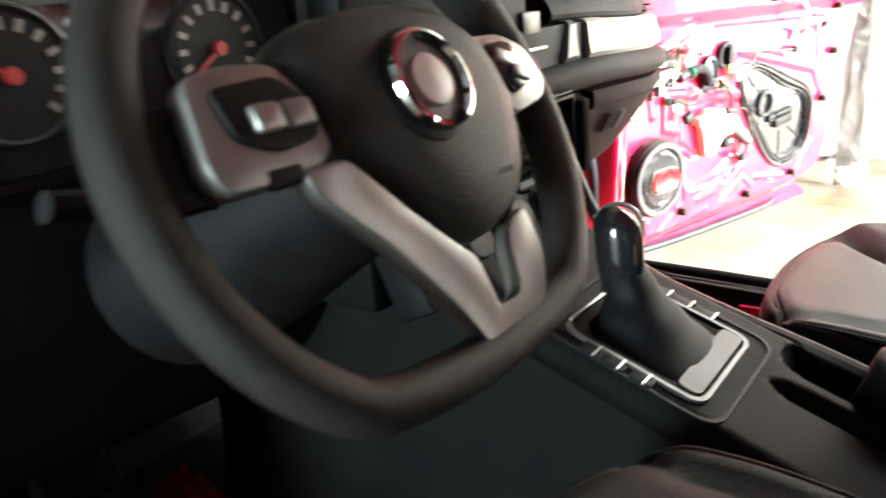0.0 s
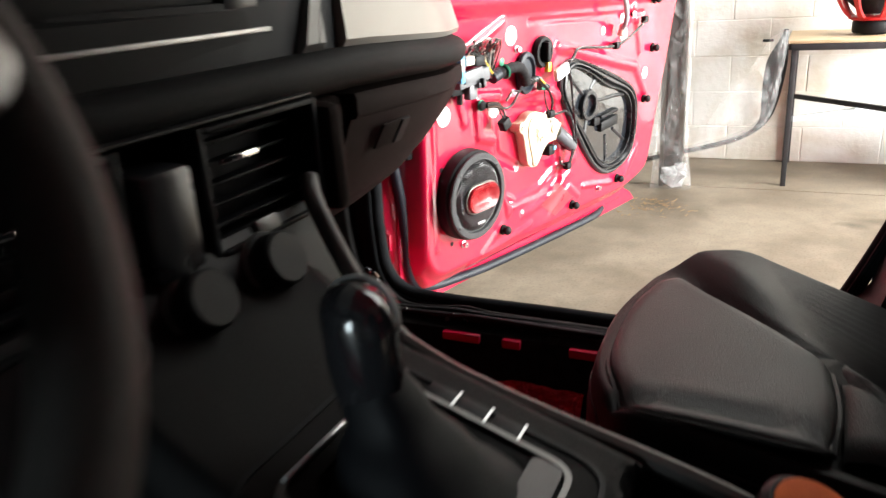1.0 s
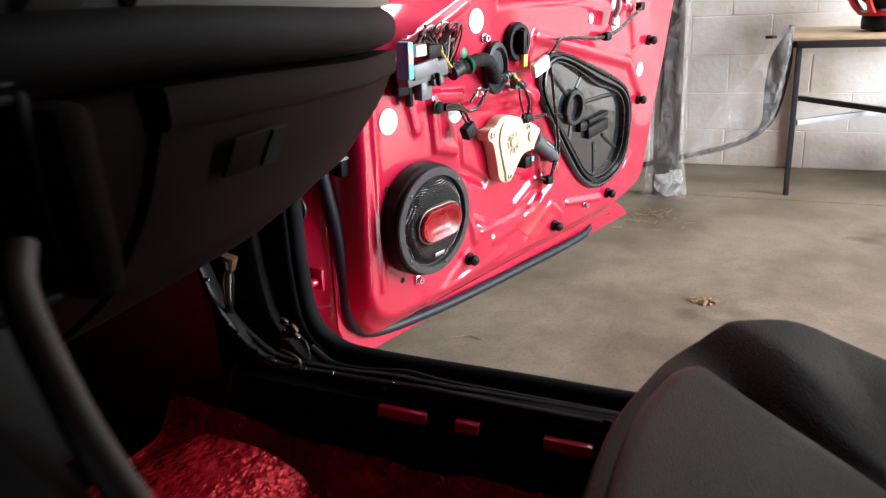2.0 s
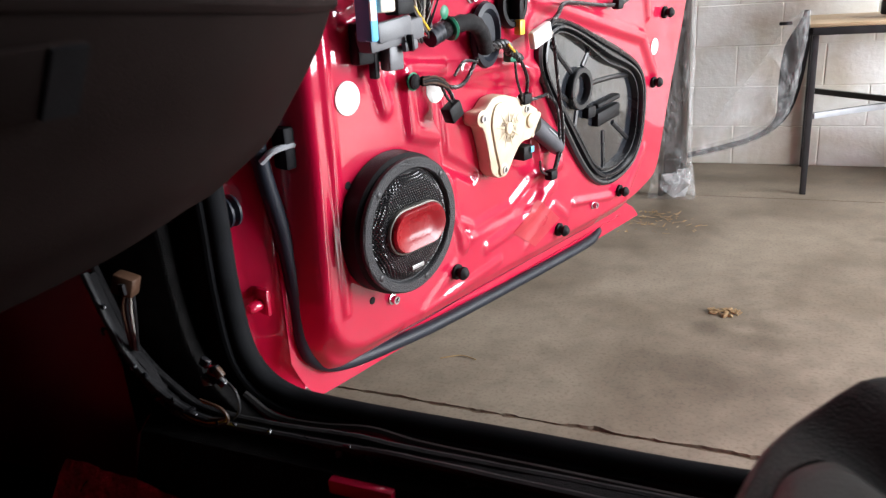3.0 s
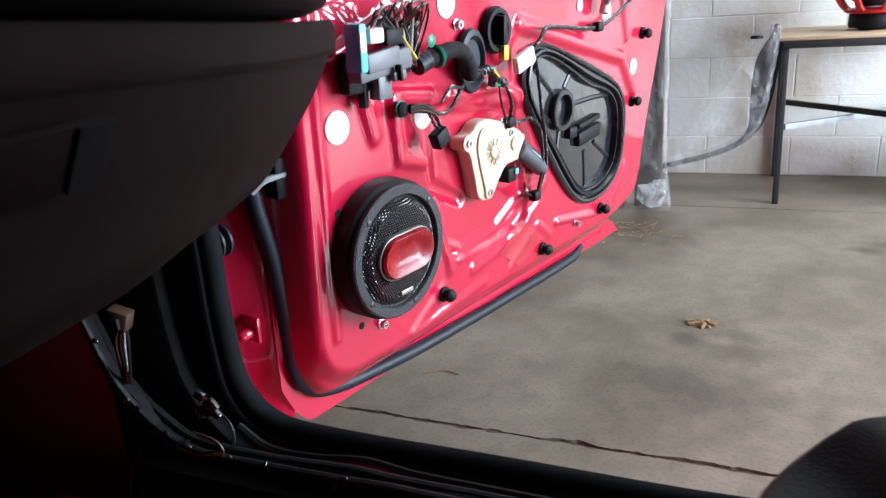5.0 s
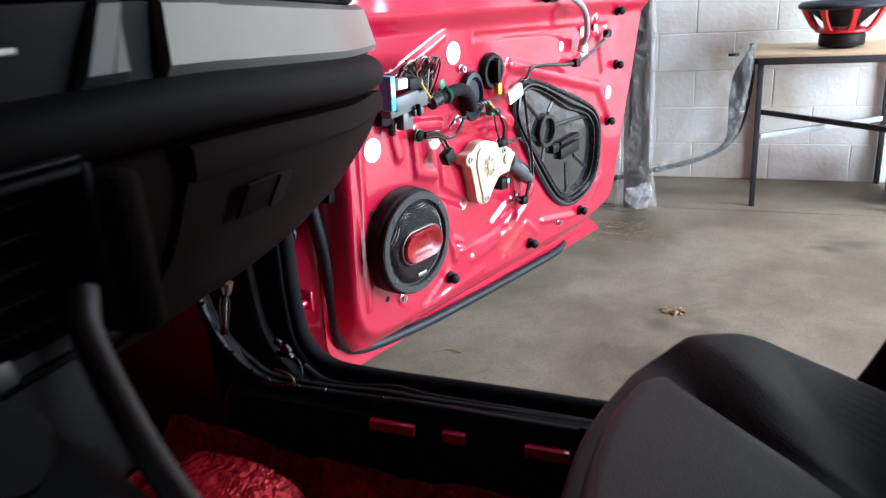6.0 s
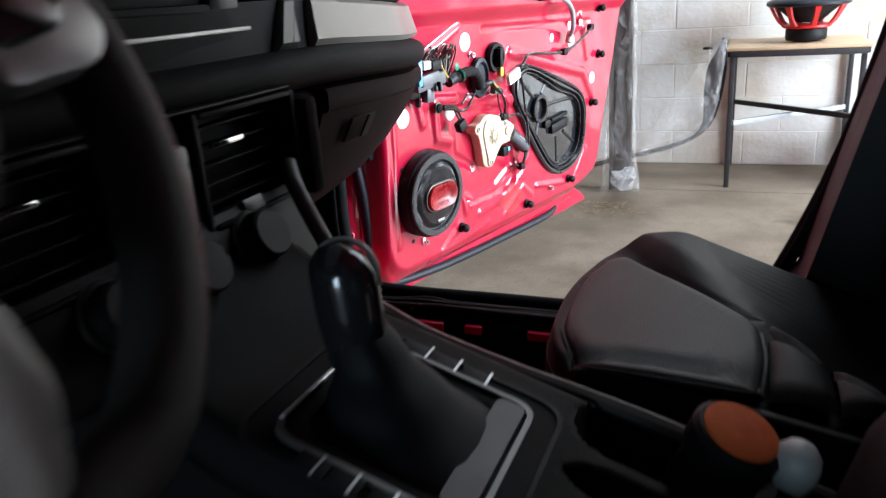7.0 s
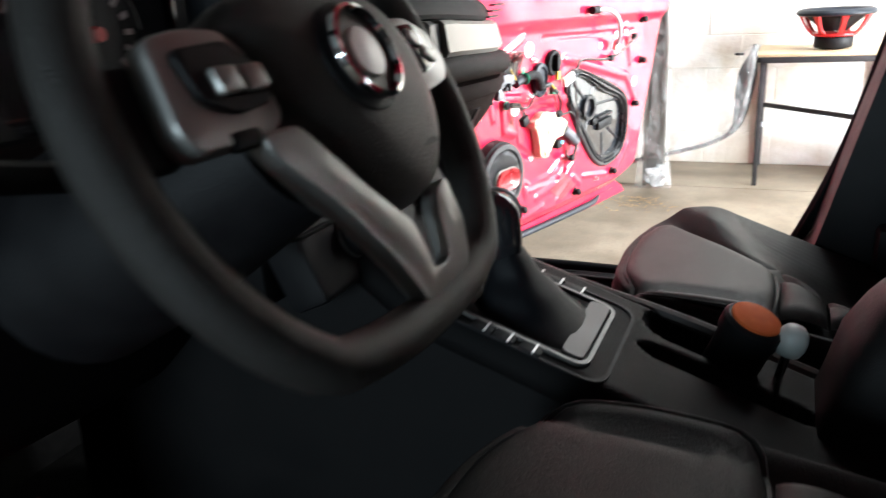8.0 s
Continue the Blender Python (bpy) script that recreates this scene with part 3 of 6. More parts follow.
def build_trim_strip():
    """A dark bumper lip, bent up at its end, hanging in a film bag against the table."""
    s = thing("bumper_lip", Matrix.Translation((0.0, 4.42, 0)), "dark curved bumper lip wrapped in clear plastic film", "bumper lip")
    line = smooth_line([(-0.62, 0.0, 0.075), (-0.44, 0.0, 0.115), (-0.28, 0, 0.158), (-0.12, 0, 0.197), (0.02, 0, 0.237), (0.115, 0, 0.277), (0.178, 0, 0.325), (0.215, 0, 0.385), (0.236, 0, 0.47), (0.252, 0, 0.59), (0.262, 0, 0.70), (0.266, 0, 0.79)], 6)
    bm = bmesh.new()
    secs = []
    for i, p in enumerate(line):
        d = (line[min(i + 1, len(line) - 1)] - line[max(i - 1, 0)]).normalized()
        nrm = Vector((-d.z, 0, d.x))
        k = i / (len(line) - 1)
        w = 0.011 + 0.062 * smoothstep(0.45, 0.82, k) * (1 - 0.93 * smoothstep(0.84, 1.0, k))
        secs.append([p - nrm * w * 0.3 + Vector((0, -0.02, 0)), p + nrm * w + Vector((0, -0.012, 0)), p + nrm * w + Vector((0, 0.03, 0)), p - nrm * w * 0.3 + Vector((0, 0.02, 0))])
    rings(bm, secs)
    part("lip", bm, PLASTIC, s)
    n = len(line)
    bm = bmesh.new()

    def film(a, b):
        i = a * (n - 1)
        p = line[int(i)].lerp(line[min(int(i) + 1, n - 1)], i - int(i))
        top = Vector((-0.1 + 0.29 * a, 0, 0.34 + 0.42 * a)) if a > 0.3 else p + Vector((0.0, 0, 0.14))
        q = p.lerp(top, b * 0.9)
        q.y += -0.03 + 0.05 * noise.noise(Vector((q.x * 9, q.z * 9, 0))) * math.sin(b * math.pi)
        return q
    sheet(bm, film, 70, 16)
    part("film_bag", bm, FILM, s, "clear plastic film bag")
    bm = bmesh.new()

    def sleeve(a, b):
        i = a * (n - 1)
        j = min(int(i), n - 2)
        p = line[j].lerp(line[j + 1], i - j)
        d = (line[j + 1] - line[j]).normalized()
        nrm = Vector((-d.z, 0, d.x))
        an = 2 * math.pi * b
        r = 0.022 + 0.005 * noise.noise(Vector((a * 40, math.cos(an) * 2, math.sin(an) * 2)))
        return p + nrm * (math.cos(an) * r + 0.01) + Vector((0, math.sin(an) * (r + 0.012), 0))
    sheet(bm, sleeve, 110, 14)
    part("sleeve", bm, FILM, s, "creased film sleeve", angle=15)
    # the tail clip that sticks out beside the table edge
    part("mounting_tab", box(bmesh.new(), (0.185, 0, 0.742), (0.05, 0.012, 0.014), 0.004), PLASTIC, s)


def build_litter():
    rnd = random.Random(11)
    for name, c, r, n, lab in (("leaf_litter", (0.085, 3.13), 0.03, 34, "small heap of dry leaf scraps"), ("straw_litter", (-0.30, 3.95), 0.16, 70, "scattered dry straw"), ("grass_litter", (-0.25, 4.05), 0.1, 40, "scattered dry straw")):
        bm = bmesh.new()
        for i in range(n):
            a, d = rnd.uniform(0, 6.28), r * rnd.random() ** 0.7
            x, y = c[0] + d * math.cos(a) * 1.6, c[1] + d * math.sin(a)
            L, w, th = rnd.uniform(0.008, 0.03), rnd.uniform(0.001, 0.005), rnd.uniform(0, 6.28)
            m = pose(x, y, rnd.uniform(0.004, 0.01), rnd.uniform(-25, 25), rnd.uniform(-12, 12), math.degrees(th))
            box(bm, (0, 0, 0), (L, w, 0.0012), 0, m)
        solo(name, bm, STRAW, lab, "litter", kind="stuff")
    bm = bmesh.new()
    for i in range(26):
        t = bmesh.new()
        bmesh.ops.create_icosphere(t, subdivisions=1, radius=rnd.uniform(0.004, 0.010))
        for v in t.verts:
            v.co *= 1 + 0.5 * noise.noise(v.co * 150 + Vector((i, 0, 0)))
            v.co.z = max(0.0, v.co.z * 0.7 + 0.004)
        a, d = rnd.uniform(0, 6.28), 0.03 * rnd.random() ** 0.6
        bmesh.ops.translate(t, vec=(0.088 + d * math.cos(a) * 1.5, 3.128 + d * math.sin(a), 0), verts=t.verts)
        merge(bm, t)
    solo("leaf_crumbs", bm, STRAW, "clump of brown crumbled leaf on the concrete", "litter", kind="stuff")
    bm = tube(bmesh.new(), smooth_line([(-0.62, 2.62, 0.003), (-0.57, 2.65, 0.004), (-0.52, 2.64, 0.003)]), 0.0018, 5)
    solo("straw_stalk", bm, STRAW, "single dry straw stalk on the concrete", "litter")
    bm = box(bmesh.new(), (1.02, 4.75, 0.14), (0.2, 0.3, 0.28), 0.004)
    solo("cardboard_box", bm, CARD, "pale cardboard box beside the table legs", "box")


build_floor()
WALL = build_walls()
build_table()
build_subwoofer()
build_post()
build_trim_strip()
build_litter()

# ---- the car's open passenger door ----
U, N = Vector((0.25805, 0.96613, 0.0)), Vector((0.96500, -0.25775, -0.04835))
V = N.cross(U)
DOOR = Matrix(((U.x, -N.x, V.x, -0.3893), (U.y, -N.y, V.y, 1.45), (U.z, -N.z, V.z, 0), (0, 0, 0, 1)))
# in the door's own axes: x from hinge to latch, -y towards the cabin, z up

CAR = thing("car", Matrix.Translation((0.2, 0.735, 0)), "red hatchback with open doors and stripped passenger door", "car")
DOOR_IN_CAR = Matrix.Translation((-0.2, -0.735, 0)) @ DOOR

RIDGES = [  # from, to, half width, height
    ((0.545, 0.612), (0.66, 0.622), 0.013, 0.005), ((0.66, 0.622), (0.72, 0.652), 0.012, 0.005), ((0.72, 0.652), (0.81, 0.668), 0.012, 0.005),
    ((0.58, 0.578), (0.69, 0.588), 0.011, 0.004), ((0.69, 0.588), (0.79, 0.632), 0.011, 0.004), ((0.50, 0.70), (0.52, 0.60), 0.014, 0.006),
    ((0.48, 0.84), (0.49, 0.74), 0.012, -0.006), ((0.49, 0.74), (0.56, 0.70), 0.012, -0.006), ((0.55, 0.86), (0.72, 0.84), 0.02, 0.008),
    ((0.34, 0.91), (0.36, 0.84), 0.014, 0.008), ((0.40, 0.88), (0.41, 0.80), 0.014, 0.009), ((0.41, 0.80), (0.46, 0.785), 0.014, 0.008),
    ((0.40, 0.885), (0.48, 0.875), 0.012, 0.007), ((1.16, 0.62), (1.09, 0.545), 0.014, 0.003), ((0.72, 0.955), (1.12, 0.86), 0.014, 0.008),
    ((1.12, 0.86), (1.19, 0.78), 0.014, 0.008), ((1.10, 1.02), (1.14, 0.90), 0.012, 0.007), ((0.42, 0.53), (0.62, 0.545), 0.008, 0.003),
    ((0.42, 0.53), (0.50, 0.575), 0.010, 0.002),
    ((0.70, 0.545), (0.79, 0.595), 0.008, 0.002), ((0.79, 0.595), (0.84, 0.56), 0.008, 0.003),
    ((0.86, 0.58), (1.02, 0.555), 0.007, 0.006), ((0.30, 0.95), (0.50, 1.03), 0.010, 0.007), ((0.60, 1.02), (1.15, 1.0), 0.008, -0.005),
    ((0.265, 0.56), (0.262, 1.10), 0.008, 0.004), ((0.30, 0.517), (1.05, 0.507), 0.007, 0.004), ((0.48, 0.66), (0.55, 0.62), 0.008, 0.006)]


def seg_dist(p, a, b):
    ab = (b[0] - a[0], b[1] - a[1])
    k = ((p[0] - a[0]) * ab[0] + (p[1] - a[1]) * ab[1]) / (ab[0] ** 2 + ab[1] ** 2)
    k = min(max(k, 0), 1)
    return math.hypot(p[0] - a[0] - ab[0] * k, p[1] - a[1] - ab[1] * k)


COVER_OUT = [(0.742, 0.905), (0.80, 0.914), (0.93, 0.875), (1.08, 0.818), (1.135, 0.775), (1.15, 0.72), (1.14, 0.645), (1.10, 0.60), (1.02, 0.582), (0.945, 0.60), (0.87, 0.665), (0.775, 0.785), (0.735, 0.85)]


def inside(x, z, outline):
    """Depth inside a polygon; negative outside."""
    d, odd = 9.0, False
    for i in range(len(outline)):
        a, b = outline[i - 1], outline[i]
        d = min(d, seg_dist((x, z), a, b))
        if (a[1] > z) != (b[1] > z) and x < (b[0] - a[0]) * (z - a[1]) / (b[1] - a[1]) + a[0]:
            odd = not odd
    return d if odd else -d


def rect_in(x, z, x0, x1, z0, z1, r):
    """Distance inside a rounded rectangle (positive inside)."""
    qx, qz = abs(x - (x0 + x1) / 2) - (x1 - x0) / 2 + r, abs(z - (z0 + z1) / 2) - (z1 - z0) / 2 + r
    return r - math.hypot(max(qx, 0), max(qz, 0)) - min(max(qx, qz), 0)


def rear_edge(z):
    """Where the latch edge of the door lies at this height."""
    return 1.268 + 0.27 * max(0.0, z - 0.57) - 0.06 * smoothstep(0.57, 0.455, z)


def panel_height(x, z):
    """Pressed relief of the inner panel: how far it stands towards the cabin."""
    k = min(max(rect_in(x, z, 0.214, 1.9, 0.484, 1.5, 0.07) / 0.022, 0.0), 1.0)
    h = -0.055 + 0.033 * (1 - (1 - k) ** 1.7) + 0.022 * smoothstep(0.0, 0.032, rect_in(x, z, 0.212, 1.9, 0.500, 1.5, 0.09))
    h -= 0.012 * smoothstep(0.0, 0.006, x - rear_edge(z) + 0.026)
    h -= 0.016 * smoothstep(0.0, 0.014, rect_in(x + 0.25 * (z - 0.74), z, 0.475, 0.735, 0.60, 0.865, 0.05)) * 0.6
    h += 0.020 * smoothstep(1.035, 1.075, z + 0.02 * (x - 0.5))
    h -= 0.010 * smoothstep(0.0, 0.05, rect_in(x, z, 0.30, 0.50, 0.585, 0.79, 0.09))
    up = down = 0.0
    for a, b, w, k in RIDGES:
        if abs(x - (a[0] + b[0]) / 2) < 0.3 and abs(z - (a[1] + b[1]) / 2) < 0.25:
            q = k * (1 - smoothstep(0.3 * w, 1.3 * w, seg_dist((x, z), a, b)))
            up, down = max(up, q), min(down, q)
    h += up + down
    if 0.70 < x < 1.18 and 0.56 < z < 0.94:  # opening behind the access cover
        h -= 0.05 * smoothstep(0.006, 0.016, inside(x, z, COVER_OUT))
    h += 0.003 * noise.noise(Vector((x * 7, z * 7, 0.3)))
    return h


def disc(bm, x, y, z, r, h, n=20, bevel=0.25):
    """A round button on the door, standing out towards the cabin."""
    m = Matrix.Translation((x, y, z)) @ pose(0, 0, 0, 90)
    return lathe(bm, [(r, 0), (r, h * (1 - bevel)), (r * 0.85, h)], m, n)


def on_panel(x, z, out=0.0):
    return (x, -panel_height(x, z) - out, z)


def build_door():
    d = thing("door", DOOR_IN_CAR, "open red front passenger door stripped of its trim panel", "car door", parent=CAR)
    bm = bmesh.new()
    # pressed inner panel
    nu, nv = 330, 200
    x0, z0, z1 = 0.206, 0.455, 1.22

    def pressed(s, t):
        z = z0 + (z1 - z0) * t
        x = x0 + (rear_edge(z) - x0) * s
        return (x, -panel_height(x, z), z)
    sheet(bm, pressed, nu, nv)
    for v in bm.verts:  # rounded lower corners
        dx, dz = v.co.x, v.co.z
        lim = 0.444 + 0.05 * max(0, (0.26 - dx) / 0.045) ** 2 + 0.085 * max(0, (dx - 1.07) / 0.19) ** 2.3
        if dz < 0.6:
            v.co.z = lim + (dz - 0.455) * (0.6 - lim) / (0.6 - 0.455)
    part("inner_panel", bm, RED, d, angle=60)
    # hinge-side shut face and outer skin
    bm = bmesh.new()
    secs = []
    for i in range(24):
        z = 0.445 + 0.77 * i / 23
        lean = 0.03 * smoothstep(0.9, 0.5, z)
        secs.append([(0.226, 0.056, z), (0.205 + lean * 0.3, 0.062, z), (0.185 + lean * 0.6, 0.068, z), (0.165 + lean * 0.8, 0.09, z), (0.14 + lean, 0.10, z), (0.11, 0.105, z), (0.08, 0.112, z)])
    rings(bm, secs, closed=False)
    part("shut_face", bm, RED, d)
    bm = bmesh.new()

    def skin(s, t):
        z = 0.434 + 0.804 * t
        end = rear_edge(z) + 0.03 + 0.16 * smoothstep(0.53, 0.434, z)
        x = 0.07 + (end - 0.07) * s
        low = 0.436 - 0.052 * smoothstep(0.55, 1.12, x)  # the hem drops towards the latch
        z = low + (1.238 - low) * t
        return (x, 0.118 + 0.03 * math.sin(t * 2.4) * math.sin(min(s, 1 - s) * 3), z)
    sheet(bm, skin, 40, 30)
    g = bmesh.ops.extrude_face_region(bm, geom=bm.faces[:])
    bmesh.ops.translate(bm, vec=(0, -0.008, 0), verts=[v for v in g["geom"] if isinstance(v, bmesh.types.BMVert)])
    part("outer_skin", bm, RED, d)
    # folded rear flange and bottom flange that close the shell
    bm = bmesh.new()
    rows = []
    for i in range(25):
        z = 0.565 + 0.655 * i / 24
        e, k = rear_edge(z), rear_edge(z) + 0.03
        rows.append([(e - 0.004, 0.010, z), (e + 0.005, 0.013, z), (e + 0.006, 0.06, z), (k - 0.006, 0.08, z), (k, 0.11, z)])
    rings(bm, rows, closed=False)
    part("rear_flange", bm, RED, d)
    bm = bmesh.new()
    sheet(bm, lambda s, t: (0.33 + 0.85 * s, 0.052 + 0.06 * t, 0.456 - 0.014 * t), 20, 3)
    part("bottom_flange", bm, RED, d)
    # added strip in body red, tilted so that a highlight runs along the hem
    bm = bmesh.new()
    box(bm, (0, 0, 0), (0.115, 0.004, 0.014), 0.0015, Matrix.Translation((0.262, 0.102, 0.441)) @ pose(0, 0, 0, -32))
    part("hem_glint_strip", bm, RED, d, "added red strip tilted to give the hem's highlight at the lower front corner")
    # rubber seal round the panel
    line = smooth_line([(0.175, 0.05, 1.15), (0.182, 0.05, 0.95), (0.193, 0.05, 0.80), (0.213, 0.05, 0.703), (0.223, 0.05, 0.602), (0.226, 0.05, 0.545), (0.245, 0.05, 0.504), (0.299, 0.05, 0.477), (0.42, 0.05, 0.461), (0.56, 0.05, 0.451), (0.83, 0.05, 0.442), (1.02, 0.05, 0.439), (1.08, 0.06, 0.446)], 8)
    part("weather_seal", tube(bmesh.new(), line, 0.0108, 10), RUBBER, d, "black rubber weather seal")
    # check arm, its bellows, hinge
    bm = bmesh.new()
    folds = []
    for i in range(6):
        folds += [(0.012, 0.011 * i), (0.02, 0.011 * i + 0.004), (0.02, 0.011 * i + 0.007)]
    lathe(bm, folds, Matrix.Translation((0.10, 0.075, 0.742)) @ pose(0, 0, 0, 0, 90), 16)
    part("cable_bellows", bm, RUBBER, d, "ribbed black cable bellows")
    part("check_strap", tube(bmesh.new(), smooth_line([(0.188, 0.042, 0.80), (0.198, 0.032, 0.812), (0.215, 0.028, 0.815), (0.232, 0.028, 0.815)]), 0.007, 8, 0.6), GREY_STEEL, d, "grey check strap end")
    part("check_bracket", box(bmesh.new(), (0.2215, 0.036, 0.812), (0.022, 0.026, 0.052), 0.004), VENT, d)
    h = part("hinge", box(bmesh.new(), (0.186, 0.074, 0.612), (0.006, 0.03, 0.036), 0.002), RED, d)
    part("hinge_pin", lathe(bmesh.new(), [(0.006, 0), (0.0075, 0.004), (0.0075, 0.016), (0.005, 0.020)], Matrix.Translation((0.183, 0.072, 0.609)) @ pose(0, 0, 0, 0, -90), 14), RED, h)
    # white patches over the panel's holes
    for x, z, r in ((0.296, 0.862, 0.021), (0.528, 0.997, 0.021), (1.185, 0.834, 0.017), (0.465, 0.85, 0.02), (0.93, 0.972, 0.011), (1.045, 0.952, 0.02), (1.035, 0.995, 0.012), (1.10, 1.0, 0.01)):
        part("hole_patch", disc(bmesh.new(), *on_panel(x, z, -0.001), r, 0.0035, 24), WHITE_TAG, d, "round white foam patch over a hole")
    quad = [(0.656, 0.580), (0.739, 0.616), (0.81, 0.562), (0.726, 0.532)]

    def residue(s, t):
        p = Vector(quad[0]).lerp(Vector(quad[1]), s).lerp(Vector(quad[3]).lerp(Vector(quad[2]), s), t)
        return on_panel(p.x, p.y, 0.0012)
    part("adhesive_patch", sheet(bmesh.new(), residue, 12, 10), GLUE, d, "dull film residue stuck to the paint")
    # trim-panel clips
    for x, z in ((0.497, 0.563), (0.806, 0.541), (1.05, 0.555), (1.188, 0.761), (1.2, 1.033), (1.22, 0.90)):
        p = Vector(on_panel(x, z))
        c = part("trim_clip", disc(bmesh.new(), p.x, p.y, p.z, 0.0125, 0.006), PLASTIC, d)
        part("clip_stem", lathe(bmesh.new(), [(0.007, 0.004), (0.007, 0.012), (0.0105, 0.013), (0.0105, 0.017), (0.006, 0.022), (0.003, 0.023)], Matrix.Translation(p) @ pose(0, 0, 0, 90), 16), PLASTIC, c)
    for x, z, mat, r in ((0.352, 0.571, CHROME, 0.006), (0.94, 0.553, STEEL, 0.006), (0.552, 0.966, STEEL, 0.006), (0.545, 0.795, STEEL, 0.005), (0.69, 0.80, STEEL, 0.005)):
        p = Vector(on_panel(x, z))
        part("bolt", lathe(bmesh.new(), [(r * 1.4, 0), (r * 1.4, 0.002), (r, 0.003), (r, 0.010), (r * 0.55, 0.010), (r * 0.5, 0.006)], Matrix.Translation(p) @ pose(0, 0, 0, 90), 12), mat, d)
    for x, z in ((0.284, 0.754), (0.313, 0.583), (0.62, 0.70)):
        part("screw_hole", disc(bmesh.new(), *on_panel(x, z, -0.002), 0.0055, 0.003, 14), TAPE, d)
    return d


def build_speaker():
    """Face speaker on a deep ring that holds it out from the panel."""
    base = DOOR @ Matrix.Translation((0.359, 0.002, 0.686)) @ pose(0, 0, 0, 90)
    s = thing("door_speaker", base, "round black car speaker with perforated grille and red horn", "loudspeaker")
    D = 0.043
    part("spacer_ring", lathe(bmesh.new(), [(0.070, 0), (0.096, 0), (0.098, 0.004), (0.097, D - 0.014), (0.092, D - 0.009), (0.07, D - 0.009)], n=64), PLASTIC, s, "deep black spacer ring")
    part("frame_ring", lathe(bmesh.new(), [(0.078, D - 0.010), (0.091, D - 0.010), (0.093, D - 0.007), (0.093, D - 0.002), (0.091, D), (0.0798, D), (0.0785, D - 0.0015), (0.078, D - 0.008), (0.0752, D - 0.008)], n=72, cap=False), RING, s, "crackle-finish black mounting ring")
    # domed grille with rows of raised wires round the perforations
    bm = bmesh.new()

    def dome(r):
        return D - 0.006 + 0.010 * smoothstep(0.0, 0.014, 0.0755 - r)
    lathe(bm, [(0.0758 * k, dome(0.0758 * k) - 0.0016) for k in (1.0, 0.97, 0.94, 0.9, 0.85, 0.7, 0.5, 0.25, 0.02)], n=56, cap=False)
    backing = part("grille", bm, TAPE, s)
    pitch = 0.0039
    verts, faces = [], []
    for i in range(-20, 21):
        for j in range(-23, 24):
            x, y = (i + 0.5 * (j % 2)) * pitch, j * pitch * 0.866
            r = math.hypot(x, y)
            if r > 0.0742 or (abs(x) < 0.050 and abs(y) < 0.026):
                continue
            k0 = len(verts)
            for a in range(6):  # a six-sided web cell, hollow in the middle
                t = math.pi / 3 * a + math.pi / 6
                for rr in (pitch * 0.577, pitch * 0.37):
                    px, py = x + rr * math.cos(t), y + rr * math.sin(t)
                    verts.append((px, py, dome(math.hypot(px, py)) - (0.0 if rr > pitch * 0.5 else 0.0005)))
            for a in range(6):
                b = (a + 1) % 6
                faces.append((k0 + 2 * a, k0 + 2 * b, k0 + 2 * b + 1, k0 + 2 * a + 1))
    me = bpy.data.meshes.new("grille_mesh")
    me.from_pydata(verts, [], faces)
    me.materials.append(GLOSS)
    ob = new("grille_mesh", me)
    ob.parent = backing
    tagged(ob, "glossy black perforated mesh")
    # horn in the middle
    def stadium(w, h, n=10):
        r = h
        out = []
        for sx in (1, -1):
            for k in range(n + 1):
                a = -math.pi / 2 + math.pi * k / n
                out.append((sx * (w - r) + sx * r * math.cos(a), sx * r * math.sin(a)))
        return out

    def ring_at(w, h, z):
        return [(x, y, z) for x, y in stadium(w, h)]
    z = D + 0.0155
    part("horn_bezel", rings(bmesh.new(), [ring_at(0.0555, 0.031, z - 0.014), ring_at(0.0555, 0.031, z - 0.007), ring_at(0.054, 0.0295, z - 0.006), ring_at(0.052, 0.0275, z - 0.008)], cap=False), TRIM, s, "thin bronze bezel")
    part("horn", rings(bmesh.new(), [ring_at(0.0525, 0.028, z - 0.014), ring_at(0.0525, 0.028, z - 0.003), ring_at(0.050, 0.026, z), ring_at(0.044, 0.0215, z - 0.001), ring_at(0.036, 0.0155, z - 0.006), ring_at(0.026, 0.011, z - 0.009), ring_at(0.006, 0.005, z - 0.0095), ring_at(0.002, 0.0015, z - 0.0096)]), RED_HORN, s, "glossy red moulded horn")
    # badge: bars in place of lettering
    b = bmesh.new()
    box(b, (0.0, -0.056, dome(0.056) + 0.001), (0.024, 0.006, 0.002), 0.0006)
    part("badge", b, SATIN, s, "small silver badge")
    for a in (135, 45, -75, -140):
        x, y = 0.0865 * math.cos(radians(a)), 0.082 * math.sin(radians(a))
        part("screw", lathe(bmesh.new(), [(0.0042, D - 0.001), (0.0042, D + 0.0008), (0.0025, D + 0.0018)], Matrix.Translation((x, y, 0)), 12), BLACK_STEEL, s)




def shrink(outline, d):
    cx, cz = sum(p[0] for p in outline) / len(outline), sum(p[1] for p in outline) / len(outline)
    out = []
    for x, z in outline:
        r = math.hypot(x - cx, z - cz)
        out.append((cx + (x - cx) * (r - d) / r, cz + (z - cz) * (r - d) / r))
    return out


